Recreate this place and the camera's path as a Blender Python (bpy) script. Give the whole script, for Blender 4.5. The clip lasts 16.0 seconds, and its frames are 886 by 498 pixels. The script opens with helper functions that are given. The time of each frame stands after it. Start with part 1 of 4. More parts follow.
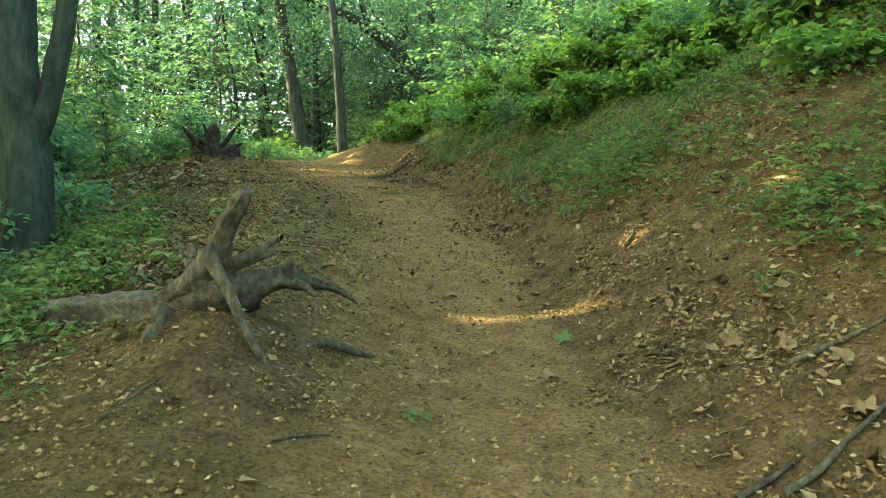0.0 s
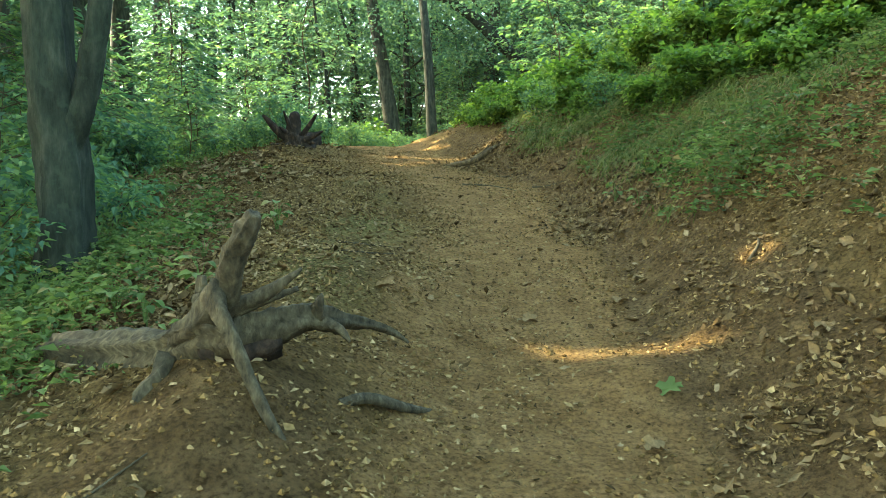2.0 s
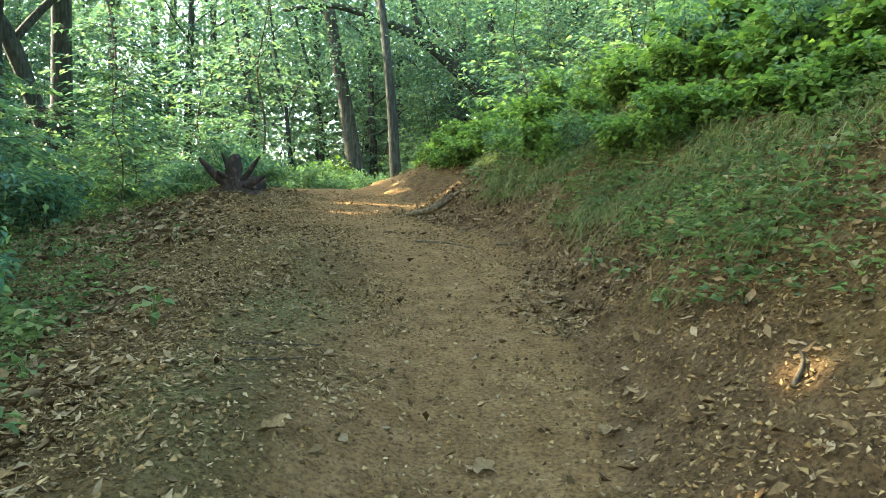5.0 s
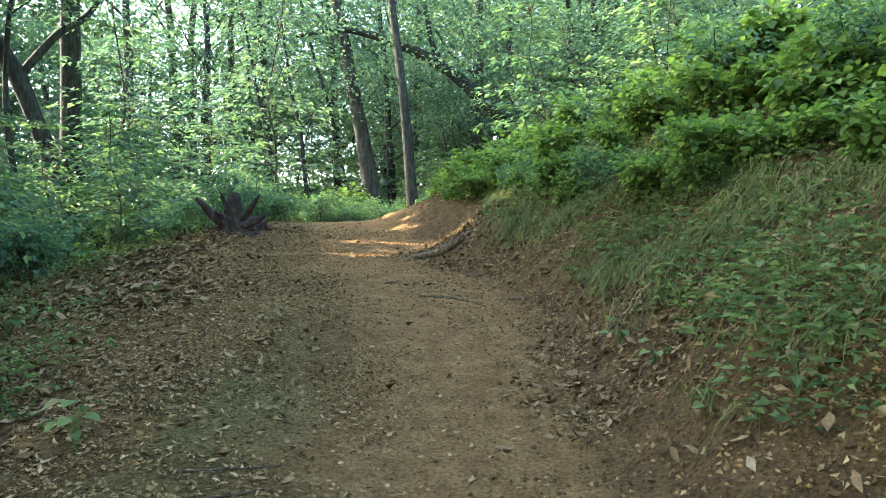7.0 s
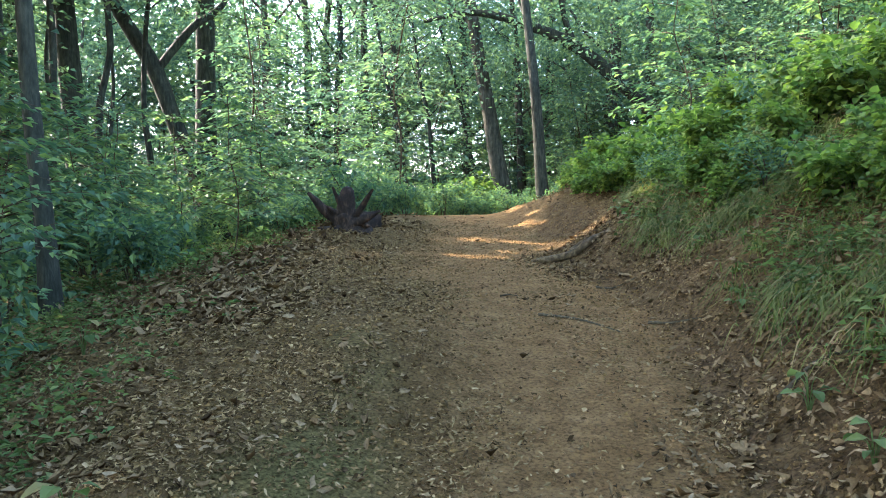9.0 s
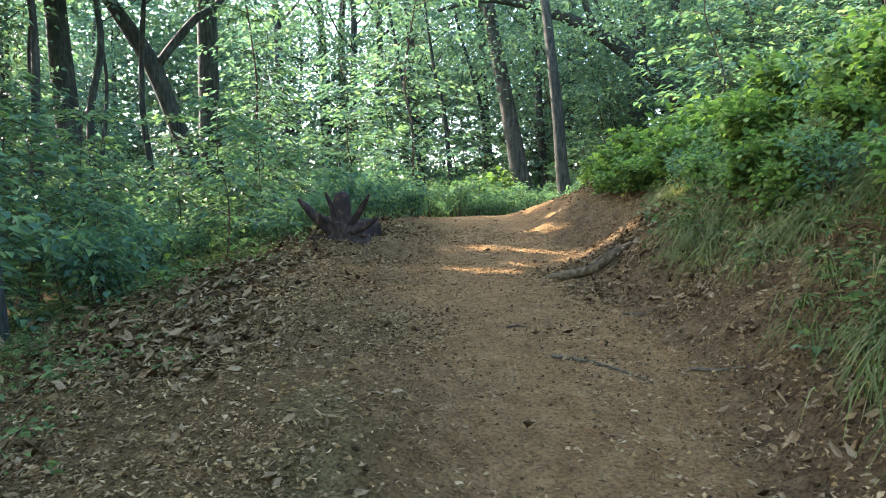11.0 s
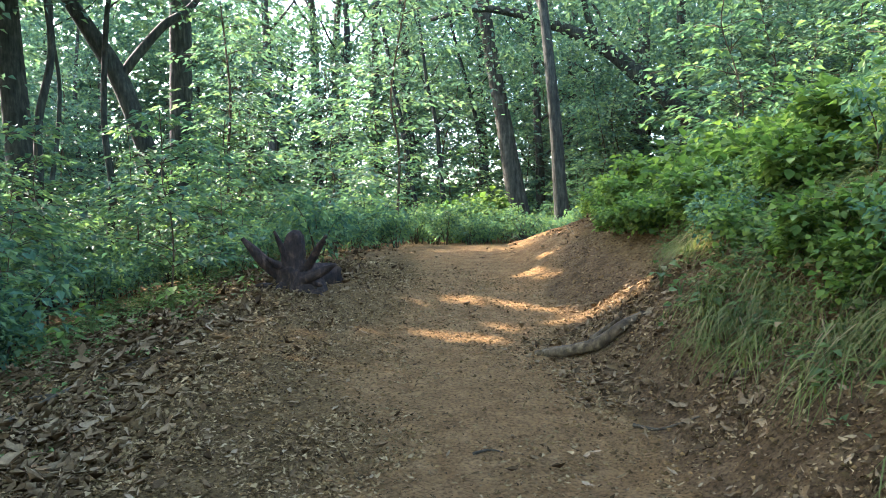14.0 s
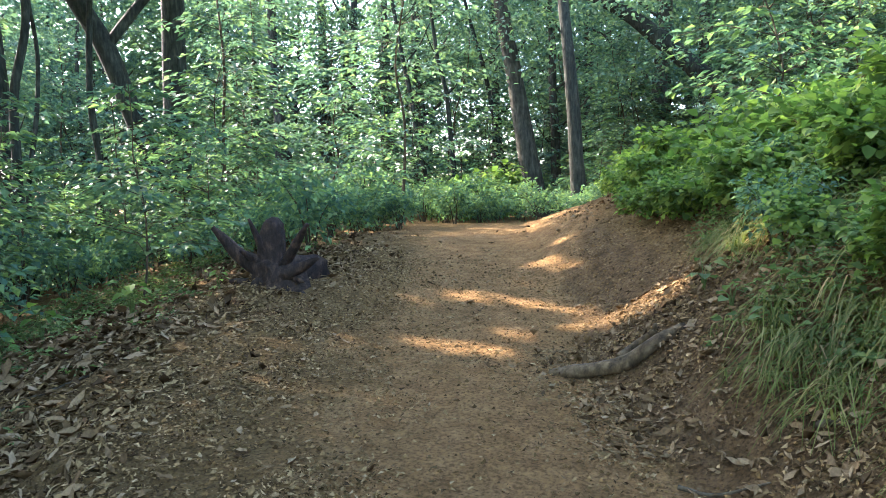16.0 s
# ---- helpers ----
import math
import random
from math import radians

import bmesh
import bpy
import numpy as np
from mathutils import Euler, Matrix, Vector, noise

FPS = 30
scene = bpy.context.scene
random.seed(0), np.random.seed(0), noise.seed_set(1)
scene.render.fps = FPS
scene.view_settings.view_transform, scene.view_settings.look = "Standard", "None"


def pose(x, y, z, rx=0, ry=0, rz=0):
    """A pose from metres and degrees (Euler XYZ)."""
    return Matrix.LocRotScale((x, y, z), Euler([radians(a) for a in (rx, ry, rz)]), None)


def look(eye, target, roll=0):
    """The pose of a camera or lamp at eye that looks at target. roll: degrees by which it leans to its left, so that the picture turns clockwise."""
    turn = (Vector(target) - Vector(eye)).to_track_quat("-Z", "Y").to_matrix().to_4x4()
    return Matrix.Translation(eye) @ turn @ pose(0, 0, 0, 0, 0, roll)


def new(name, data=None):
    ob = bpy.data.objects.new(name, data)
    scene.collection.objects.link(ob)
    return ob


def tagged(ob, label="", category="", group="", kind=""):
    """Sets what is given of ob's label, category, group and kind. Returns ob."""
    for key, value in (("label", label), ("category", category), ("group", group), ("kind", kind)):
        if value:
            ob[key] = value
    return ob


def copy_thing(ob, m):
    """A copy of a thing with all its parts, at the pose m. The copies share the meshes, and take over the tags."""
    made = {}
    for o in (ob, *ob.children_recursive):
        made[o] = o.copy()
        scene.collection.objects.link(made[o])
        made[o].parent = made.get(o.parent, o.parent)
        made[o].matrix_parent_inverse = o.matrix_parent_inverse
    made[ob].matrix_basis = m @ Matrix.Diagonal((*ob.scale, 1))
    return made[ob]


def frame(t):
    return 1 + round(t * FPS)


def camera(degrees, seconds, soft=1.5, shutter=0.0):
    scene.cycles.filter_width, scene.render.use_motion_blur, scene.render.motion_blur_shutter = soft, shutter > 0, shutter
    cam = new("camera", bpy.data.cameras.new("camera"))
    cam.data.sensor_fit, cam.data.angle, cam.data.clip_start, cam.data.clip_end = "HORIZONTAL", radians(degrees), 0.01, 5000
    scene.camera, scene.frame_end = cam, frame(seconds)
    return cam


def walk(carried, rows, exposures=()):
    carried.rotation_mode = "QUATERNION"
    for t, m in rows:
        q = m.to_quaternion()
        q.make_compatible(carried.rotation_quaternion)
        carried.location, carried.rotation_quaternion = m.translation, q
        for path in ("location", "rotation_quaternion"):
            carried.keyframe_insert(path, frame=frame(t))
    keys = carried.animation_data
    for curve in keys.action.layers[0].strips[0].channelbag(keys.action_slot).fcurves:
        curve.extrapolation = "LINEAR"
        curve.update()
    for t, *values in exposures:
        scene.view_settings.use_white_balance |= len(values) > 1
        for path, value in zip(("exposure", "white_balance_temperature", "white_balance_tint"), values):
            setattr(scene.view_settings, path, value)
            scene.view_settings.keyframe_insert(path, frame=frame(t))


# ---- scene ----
cam = camera(61.74, 16.0, soft=0.6)
PATH = [
    (0, look((0.000, 0.000, 1.500), (0.474, 9.967, 0.845), 1.32)),
    (0.5, look((0.084, 0.191, 1.568), (-0.148, 10.163, 0.862), 1.34)),
    (1, look((0.135, 0.367, 1.558), (-0.483, 10.284, 0.433), 1.06)),
    (1.5, look((0.131, 0.661, 1.612), (-0.595, 10.586, 0.628), 1.02)),
    (2, look((0.142, 0.852, 1.659), (-0.660, 10.775, 0.709), 0.78)),
    (2.5, look((0.164, 1.094, 1.669), (-0.633, 11.017, 0.722), 0.72)),
    (3, look((0.208, 1.356, 1.740), (-0.560, 11.297, 0.974), 0.99)),
    (3.5, look((0.215, 1.578, 1.723), (-0.538, 11.520, 0.963), 1.13)),
    (4, look((0.192, 1.871, 1.826), (-0.467, 11.834, 1.274), 1.52)),
    (4.2, look((0.184, 1.945, 1.848), (-0.385, 11.917, 1.356), 1.52)),
    (6.3, look((0.431, 2.738, 2.105), (-0.061, 12.714, 1.605), -0.68)),
    (6.5, look((0.417, 2.852, 2.160), (-0.143, 12.829, 1.777), -0.65)),
    (7, look((0.408, 3.035, 2.231), (-0.346, 13.003, 1.968), -0.58)),
    (7.5, look((0.422, 3.299, 2.242), (-0.760, 13.228, 2.058), -0.49)),
    (8, look((0.459, 3.583, 2.331), (-1.486, 13.391, 2.169), -0.14)),
    (8.5, look((0.461, 3.801, 2.313), (-1.884, 13.517, 1.988), -0.36)),
    (9, look((0.383, 4.148, 2.394), (-2.122, 13.820, 1.959), -0.28)),
    (9.2, look((0.360, 4.258, 2.455), (-2.185, 13.917, 1.983), -0.31)),
    (11.3, look((0.313, 5.527, 2.630), (-2.536, 15.098, 2.100), -1.22)),
    (11.5, look((0.272, 5.650, 2.685), (-2.579, 15.221, 2.159), -1.06)),
    (12, look((0.209, 5.854, 2.739), (-2.645, 15.423, 2.196), -0.72)),
    (12.5, look((0.199, 6.137, 2.767), (-2.679, 15.699, 2.248), -0.49)),
    (13, look((0.232, 6.428, 2.881), (-2.686, 15.983, 2.443), -0.43)),
    (13.5, look((0.230, 6.635, 2.882), (-2.706, 16.186, 2.478), -0.40)),
    (14, look((0.173, 6.946, 2.957), (-2.637, 16.534, 2.553), -0.43)),
    (14.5, look((0.123, 7.175, 3.021), (-2.588, 16.791, 2.591), -0.70)),
    (15, look((0.084, 7.496, 3.010), (-2.568, 17.120, 2.421), -0.79)),
    (15.5, look((0.061, 7.834, 3.093), (-2.792, 17.396, 2.443), -0.80)),
    (16, look((-0.000, 8.046, 3.080), (-3.001, 17.553, 2.298), -0.77)),
]
walk(cam, PATH, [(0, 3.62, 7150, -18), (3, 3.72, 6600, -8), (5, 3.8, 6250, 1), (8, 3.62, 5800, 12), (16, 3.62, 5650, 17)])

# ---- light ----
SUN_WAY = Vector((-0.80, 0.30, 0.53)).normalized()
world = bpy.data.worlds.new("sky")
scene.world = world
world.use_nodes = True
wn, wl = world.node_tree.nodes, world.node_tree.links
sky = wn.new("ShaderNodeTexSky")
sky.sky_type, sky.sun_disc = "NISHITA", False
sky.sun_elevation, sky.sun_rotation = math.asin(SUN_WAY.z), math.atan2(SUN_WAY.x, SUN_WAY.y)
sky.air_density, sky.dust_density = 1.0, 2.5
wl.new(sky.outputs[0], wn["Background"].inputs[0])
wn["Background"].inputs[1].default_value = 0.15
sun = new("sun", bpy.data.lights.new("sun", "SUN"))
sun.data.energy, sun.data.angle, sun.data.color = 4.0, radians(0.6), (1.0, 0.81, 0.63)
sun.matrix_world = look(SUN_WAY * 60, (0, 0, 0))

# ---- materials ----
def material(name, rough=0.8, spec=0.3):
    m = bpy.data.materials.new(name)
    m.use_nodes = True
    n, l = m.node_tree.nodes, m.node_tree.links
    b = n["Principled BSDF"]
    b.inputs["Roughness"].default_value, b.inputs["Specular IOR Level"].default_value = rough, spec
    return m, n, l, b


def noise_node(n, l, where, scale, detail=5, rough=0.6):
    t = n.new("ShaderNodeTexNoise")
    t.inputs["Scale"].default_value, t.inputs["Detail"].default_value, t.inputs["Roughness"].default_value = scale, detail, rough
    l.new(where, t.inputs["Vector"])
    return t.outputs["Fac"]


def ramp(n, l, fac, *stops):
    r = n.new("ShaderNodeValToRGB")
    while len(r.color_ramp.elements) < len(stops):
        r.color_ramp.elements.new(0.5)
    for e, (p, c) in zip(r.color_ramp.elements, stops):
        e.position, e.color = p, (*c, 1)
    l.new(fac, r.inputs[0])
    return r.outputs[0]


def mixed(n, l, fac, a, b, how="MIX"):
    m = n.new("ShaderNodeMix")
    m.data_type, m.blend_type = "RGBA", how
    if isinstance(fac, float):
        m.inputs[0].default_value = fac
    else:
        l.new(fac, m.inputs[0])
    l.new(a, m.inputs[6])
    l.new(b, m.inputs[7])
    return m.outputs[2]


def bump(n, l, b, height, strength, distance):
    u = n.new("ShaderNodeBump")
    u.inputs["Strength"].default_value, u.inputs["Distance"].default_value = strength, distance
    l.new(height, u.inputs["Height"])
    l.new(u.outputs[0], b.inputs["Normal"])


def earth_material():
    m, n, l, b = material("trodden earth", 1.0, 0.05)
    where = n.new("ShaderNodeTexCoord").outputs["Object"]
    big, mid, small = (noise_node(n, l, where, s, 6) for s in (0.9, 6.0, 45.0))
    trail = ramp(n, l, mid, (0.30, (0.158, 0.093, 0.033)), (0.52, (0.220, 0.134, 0.051)), (0.72, (0.285, 0.180, 0.075)))
    humus = ramp(n, l, mid, (0.30, (0.084, 0.055, 0.019)), (0.55, (0.140, 0.093, 0.035)), (0.75, (0.195, 0.132, 0.053)))
    clay = ramp(n, l, mid, (0.30, (0.078, 0.049, 0.020)), (0.55, (0.132, 0.085, 0.036)), (0.75, (0.188, 0.126, 0.056)))
    moss = ramp(n, l, small, (0.30, (0.088, 0.088, 0.026)), (0.70, (0.160, 0.155, 0.054)))

    def attribute(name):
        a = n.new("ShaderNodeAttribute")
        a.attribute_name = name
        return a.outputs["Fac"]

    def blurred(name, lo, hi):
        add = n.new("ShaderNodeMath")
        add.operation = "ADD"
        l.new(attribute(name), add.inputs[0])
        l.new(big, add.inputs[1])
        r = n.new("ShaderNodeMapRange")
        r.inputs[1].default_value, r.inputs[2].default_value = lo, hi
        l.new(add.outputs[0], r.inputs[0])
        return r.outputs[0]

    colour = mixed(n, l, blurred("clay", 0.85, 1.25), humus, clay)
    colour = mixed(n, l, blurred("trail", 0.75, 1.20), colour, trail)
    colour = mixed(n, l, blurred("moss", 1.0, 1.5), colour, moss)
    specks = ramp(n, l, small, (0.36, (0.55, 0.53, 0.50)), (0.5, (1, 1, 1)), (0.68, (1.35, 1.3, 1.2)))
    colour = mixed(n, l, 1.0, colour, specks, "MULTIPLY")
    l.new(colour, b.inputs["Base Color"])
    bump(n, l, b, noise_node(n, l, where, 34.0, 9, 0.78), 1.0, 0.055)
    return m


def leaf_material(name, dark, mid, light, glow=0.45, gloss=0.35, dead=None):
    """A leaf lets light through: a gloss over diffuse and translucent halves, each leaf a shade of its own."""
    m, n, l, b = material(name, 0.5, gloss)
    pick = n.new("ShaderNodeNewGeometry").outputs["Random Per Island"]
    stops = [(0.0, dark), (0.45, mid), (0.93, light)] + ([(0.97, dead)] if dead else [])
    colour = ramp(n, l, pick, *stops)
    where = n.new("ShaderNodeTexCoord").outputs["Object"]
    blotch = ramp(n, l, noise_node(n, l, where, 2.2, 3), (0.3, (0.70, 0.74, 0.72)), (0.7, (1.2, 1.15, 1.0)))
    colour = mixed(n, l, 1.0, colour, blotch, "MULTIPLY")
    l.new(colour, b.inputs["Base Color"])
    through_leaf = n.new("ShaderNodeBsdfTranslucent")
    yellow = n.new("ShaderNodeRGB")
    yellow.outputs[0].default_value = (1.02, 1.18, 0.80, 1)
    l.new(mixed(n, l, 1.0, colour, yellow.outputs[0], "MULTIPLY"), through_leaf.inputs[0])
    mix = n.new("ShaderNodeMixShader")
    mix.inputs[0].default_value = glow
    l.new(b.outputs[0], mix.inputs[1])
    l.new(through_leaf.outputs[0], mix.inputs[2])
    l.new(mix.outputs[0], n["Material Output"].inputs[0])
    return m


def litter_material(name, *shades):
    m, n, l, b = material(name, 0.95, 0.06)
    pick = n.new("ShaderNodeNewGeometry").outputs["Random Per Island"]
    colour = ramp(n, l, pick, *[(i / max(1, len(shades) - 1), s) for i, s in enumerate(shades)])
    where = n.new("ShaderNodeTexCoord").outputs["Object"]
    veins = ramp(n, l, noise_node(n, l, where, 60.0, 4), (0.3, (0.7, 0.68, 0.64)), (0.7, (1.2, 1.18, 1.12)))
    l.new(mixed(n, l, 1.0, colour, veins, "MULTIPLY"), b.inputs["Base Color"])
    return m


def bark_material(name, dark, mid, light, scale=14.0, stretch=0.22, depth=0.02, lichen=None):
    m, n, l, b = material(name, 0.9, 0.2)
    where = n.new("ShaderNodeTexCoord").outputs["Object"]
    fit = n.new("ShaderNodeMapping")
    fit.inputs["Scale"].default_value = (1, 1, stretch)
    l.new(where, fit.inputs[0])
    furrow, stain = noise_node(n, l, fit.outputs[0], scale, 8, 0.65), noise_node(n, l, where, 3.0, 4)
    colour = ramp(n, l, furrow, (0.32, dark), (0.52, mid), (0.72, light))
    patch = ramp(n, l, stain, (0.35, (0.65, 0.64, 0.62)), (0.7, (1.2, 1.2, 1.15)))
    colour = mixed(n, l, 1.0, colour, patch, "MULTIPLY")
    if lichen:
        tint = n.new("ShaderNodeRGB")
        tint.outputs[0].default_value = (*lichen, 1)
        spots = ramp(n, l, noise_node(n, l, where, 9.0, 5), (0.56, (0, 0, 0)), (0.66, (0.7, 0.7, 0.7)))
        colour = mixed(n, l, spots, colour, tint.outputs[0])
    l.new(colour, b.inputs["Base Color"])
    bump(n, l, b, furrow, 1.0, depth)
    return m


EARTH = earth_material()
LEAF = leaf_material("forest leaves", (0.058, 0.112, 0.076), (0.098, 0.172, 0.108), (0.180, 0.262, 0.094), 0.46, 0.08)
# the bluish tone imitates distant haze in the leaf colour itself
LEAF_FAR = leaf_material("haze-tinted canopy leaves", (0.060, 0.108, 0.088), (0.098, 0.166, 0.126), (0.158, 0.232, 0.116), 0.40, 0.06)
LEAF_BRIGHT = leaf_material("young broad leaves", (0.062, 0.108, 0.028), (0.108, 0.178, 0.038), (0.190, 0.262, 0.050), 0.5, 0.10)
LEAF_LOW = leaf_material("low herb leaves", (0.056, 0.086, 0.028), (0.100, 0.142, 0.046), (0.168, 0.204, 0.070), 0.42, 0.08, (0.24, 0.17, 0.08))
GRASS = leaf_material("drooping grass", (0.054, 0.076, 0.017), (0.104, 0.126, 0.031), (0.188, 0.182, 0.060), 0.4, 0.05, (0.26, 0.19, 0.09))
LITTER = litter_material("dry leaf litter", (0.040, 0.025, 0.010), (0.085, 0.055, 0.023), (0.135, 0.090, 0.040), (0.178, 0.125, 0.060), (0.235, 0.175, 0.095))
CHIPS = litter_material("leaf crumbs", (0.028, 0.018, 0.007), (0.085, 0.055, 0.020), (0.160, 0.108, 0.042), (0.215, 0.150, 0.062), (0.310, 0.226, 0.108))
CLODS = litter_material("earth crumbs", (0.040, 0.025, 0.008), (0.110, 0.068, 0.023), (0.190, 0.118, 0.040), (0.220, 0.155, 0.072))
BARK = bark_material("grey brown bark", (0.012, 0.014, 0.009), (0.032, 0.035, 0.023), (0.068, 0.070, 0.047))
BARK_PALE = bark_material("smooth greyish bark", (0.020, 0.020, 0.013), (0.048, 0.046, 0.030), (0.092, 0.086, 0.060), 11.0)
DEADWOOD = bark_material("weathered bare wood", (0.020, 0.016, 0.008), (0.072, 0.057, 0.030), (0.140, 0.114, 0.065), 30.0, 0.45, 0.016)
ROOT_DARK = bark_material("dark rotten wood", (0.010, 0.008, 0.005), (0.032, 0.021, 0.013), (0.100, 0.064, 0.036), 16.0, 0.5, 0.03)
ROOT_TAN = bark_material("worn brown root", (0.022, 0.015, 0.006), (0.084, 0.058, 0.025), (0.168, 0.122, 0.060), 18.0, 0.6, 0.03)
BARK_MOSSY = bark_material("dark mossy bark", (0.010, 0.013, 0.008), (0.027, 0.033, 0.020), (0.060, 0.064, 0.042), 16.0, 0.25, 0.03, (0.034, 0.044, 0.024))
TWIG = bark_material("brown twigs", (0.028, 0.022, 0.011), (0.066, 0.052, 0.027), (0.125, 0.100, 0.056), 20.0)
# ---- the lie of the land ----
# Stations along the trail: distance, centre, floor height, left rim, rim height over the floor, bank toe, bank slope.
STATIONS = np.array((
    (-9.0, 0.30, -1.10, -1.30, 0.05, 1.30, 0.60),
    (0.0, 0.30, 0.06, -1.20, 0.05, 1.15, 0.60),
    (3.0, 0.45, 0.47, -0.95, 0.14, 1.10, 0.70),
    (4.3, 0.40, 0.59, -1.05, 0.38, 0.72, 0.66),
    (5.4, 0.35, 0.82, -1.15, 0.30, 0.74, 0.78),
    (6.4, 0.35, 1.04, -1.50, 0.24, 0.78, 0.92),
    (7.7, 0.40, 1.18, -1.80, 0.20, 0.75, 0.82),
    (9.0, 0.10, 1.42, -2.00, 0.17, 0.60, 0.68),
    (10.2, -0.30, 1.60, -2.30, 0.12, 0.35, 0.75),
    (12.0, -1.00, 1.78, -3.20, 0.05, -0.15, 0.85),
    (13.0, -1.35, 1.84, -3.50, 0.10, -0.75, 0.70),
    (15.0, -1.80, 2.03, -3.40, 0.10, -1.00, 0.60),
    (16.4, -2.20, 2.21, -3.60, 0.03, -1.75, 0.42),
    (18.6, -2.80, 2.42, -4.20, -0.02, -2.50, 0.36)))
BEYOND = np.array(((21.0, -2.60, 2.43, -4.60, 0.00, -3.00, 0.34), (24.0, -1.90, 2.33, -6.50, 0.00, -2.70, 0.33), (27.0, -0.60, 2.25, -9.00, 0.00, -1.80, 0.28),
                   (31.0, 3.00, 2.20, -13.0, 0.00, 2.60, 0.22), (45.0, 14.0, 2.10, -18.0, 0.00, 16.0, 0.10), (80.0, 40.0, 1.50, -40.0, 0.00, 43.0, 0.06)))
ALL = np.concatenate([STATIONS, BEYOND])


def along(col, y):
    """One column of the stations at the distances y, eased round the corners."""
    return sum(w * np.interp(y + d, ALL[:, 0], ALL[:, col]) for d, w in ((-0.7, 0.2), (-0.3, 0.2), (0, 0.2), (0.3, 0.2), (0.7, 0.2)))


HASH = np.random.RandomState(5).rand(64, 64)


def lumps(x, y, size, shift=0):
    """Smooth random relief between -1 and 1 with lumps of about that size."""
    u, v = x / size + 17.3 * shift, y / size + 9.1 * shift
    i, j = np.floor(u).astype(int), np.floor(v).astype(int)
    a, b = u - i, v - j
    a, b = a * a * (3 - 2 * a), b * b * (3 - 2 * b)
    h = lambda p, q: HASH[p % 64, q % 64]
    return 2 * ((h(i, j) * (1 - a) + h(i + 1, j) * a) * (1 - b) + (h(i, j + 1) * (1 - a) + h(i + 1, j + 1) * a) * b) - 1


def soft_ramp(u, r):
    """Nought below nought, u above it, with an eased start over r."""
    return np.where(u < 0, 0, np.where(u < r, u * u / (2 * r), u - r / 2))


def ease(u):
    u = np.clip(u, 0, 1)
    return u * u * (3 - 2 * u)


MOUNDS = ((-0.92, 3.58, 0.17, 0.42), (-3.75, 14.6, 0.22, 0.75), (-1.25, 8.75, 0.12, 0.6), (-1.40, 9.35, 0.05, 0.4), (1.3, 6.5, -0.10, 0.35), (1.65, 6.7, 0.08, 0.5), (-2.1, 10.0, -0.05, 0.6), (0.9, 9.6, -0.10, 0.6), (-0.7, 5.2, 0.09, 0.5), (0.9, 4.5, 0.09, 0.35), (-3.2, 10.4, -0.08, 0.8), (0.5, 11.5, -0.07, 0.6), (-1.0, 16.0, 0.08, 0.7), (-0.1, 10.9, -0.05, 0.6))


def ground(x, y, fine=True):
    x, y = np.asarray(x, float), np.asarray(y, float)
    floor, rim, high, toe, slope, mid = (along(c, y) for c in (2, 3, 4, 5, 6, 1))
    up = x - toe
    bank = slope * soft_ramp(up, 0.45) - (slope - 0.52 * np.minimum(slope, 0.85) / 0.85) * soft_ramp(up - 1.5, 0.6)
    top = np.clip(0.52 * slope / 0.85, 0, 0.6)
    bank = bank - 0.8 * top * soft_ramp(up - 9, 6)
    down = rim - x
    z = floor + bank + high * ease((mid - 0.25 - x) / np.maximum(mid - 0.25 - rim, 0.4))
    z = z - 0.10 * soft_ramp(down, 0.8) - 0.10 * soft_ramp(down - 1.0, 1.0) + 0.15 * soft_ramp(down - 7, 4) - high * 0.7 * ease(down / 3)
    for cx, cy, h, r in MOUNDS:
        z = z + h * np.exp(-((x - cx) ** 2 + (y - cy) ** 2) / r**2)
    far = np.clip((np.hypot(x, y - 9) - 40) / 200, 0, 1)
    z = z * (1 - far) + 2.0 * far
    if fine:
        off = ease(np.maximum(up / 0.8, down / 0.8 + 0.6))
        z = z + (0.012 + 0.035 * off) * lumps(x, y, 0.7) + (0.006 + 0.018 * off) * lumps(x, y, 0.27, 1) + (0.005 + 0.009 * off) * lumps(x, y, 0.11, 2) + (0.004 + 0.007 * off) * lumps(x, y, 0.055, 8)
    return z

# ---- mesh helpers ----
def mesh_from(name, verts, faces, mat, smooth=False):
    """A mesh from an array of places and an array of equal-sided faces."""
    me = bpy.data.meshes.new(name)
    verts, faces = np.asarray(verts, np.float32), np.asarray(faces, np.int32)
    k = faces.shape[1]
    me.vertices.add(len(verts))
    me.vertices.foreach_set("co", verts.ravel())
    me.loops.add(faces.size)
    me.loops.foreach_set("vertex_index", faces.ravel())
    me.polygons.add(len(faces))
    me.polygons.foreach_set("loop_start", np.arange(0, faces.size, k, dtype=np.int32))
    me.polygons.foreach_set("use_smooth", np.full(len(faces), smooth))
    me.materials.append(mat)
    me.update(calc_edges=True)
    return me


def part(name, me, parent=None, label=""):
    ob = new(name, me)
    ob.parent = parent
    return tagged(ob, label)


def holder(name, place, label, category, group="", kind=""):
    ob = new(name)
    ob.empty_display_size = 0.1
    ob.location = place
    return tagged(ob, label, category, group, kind)


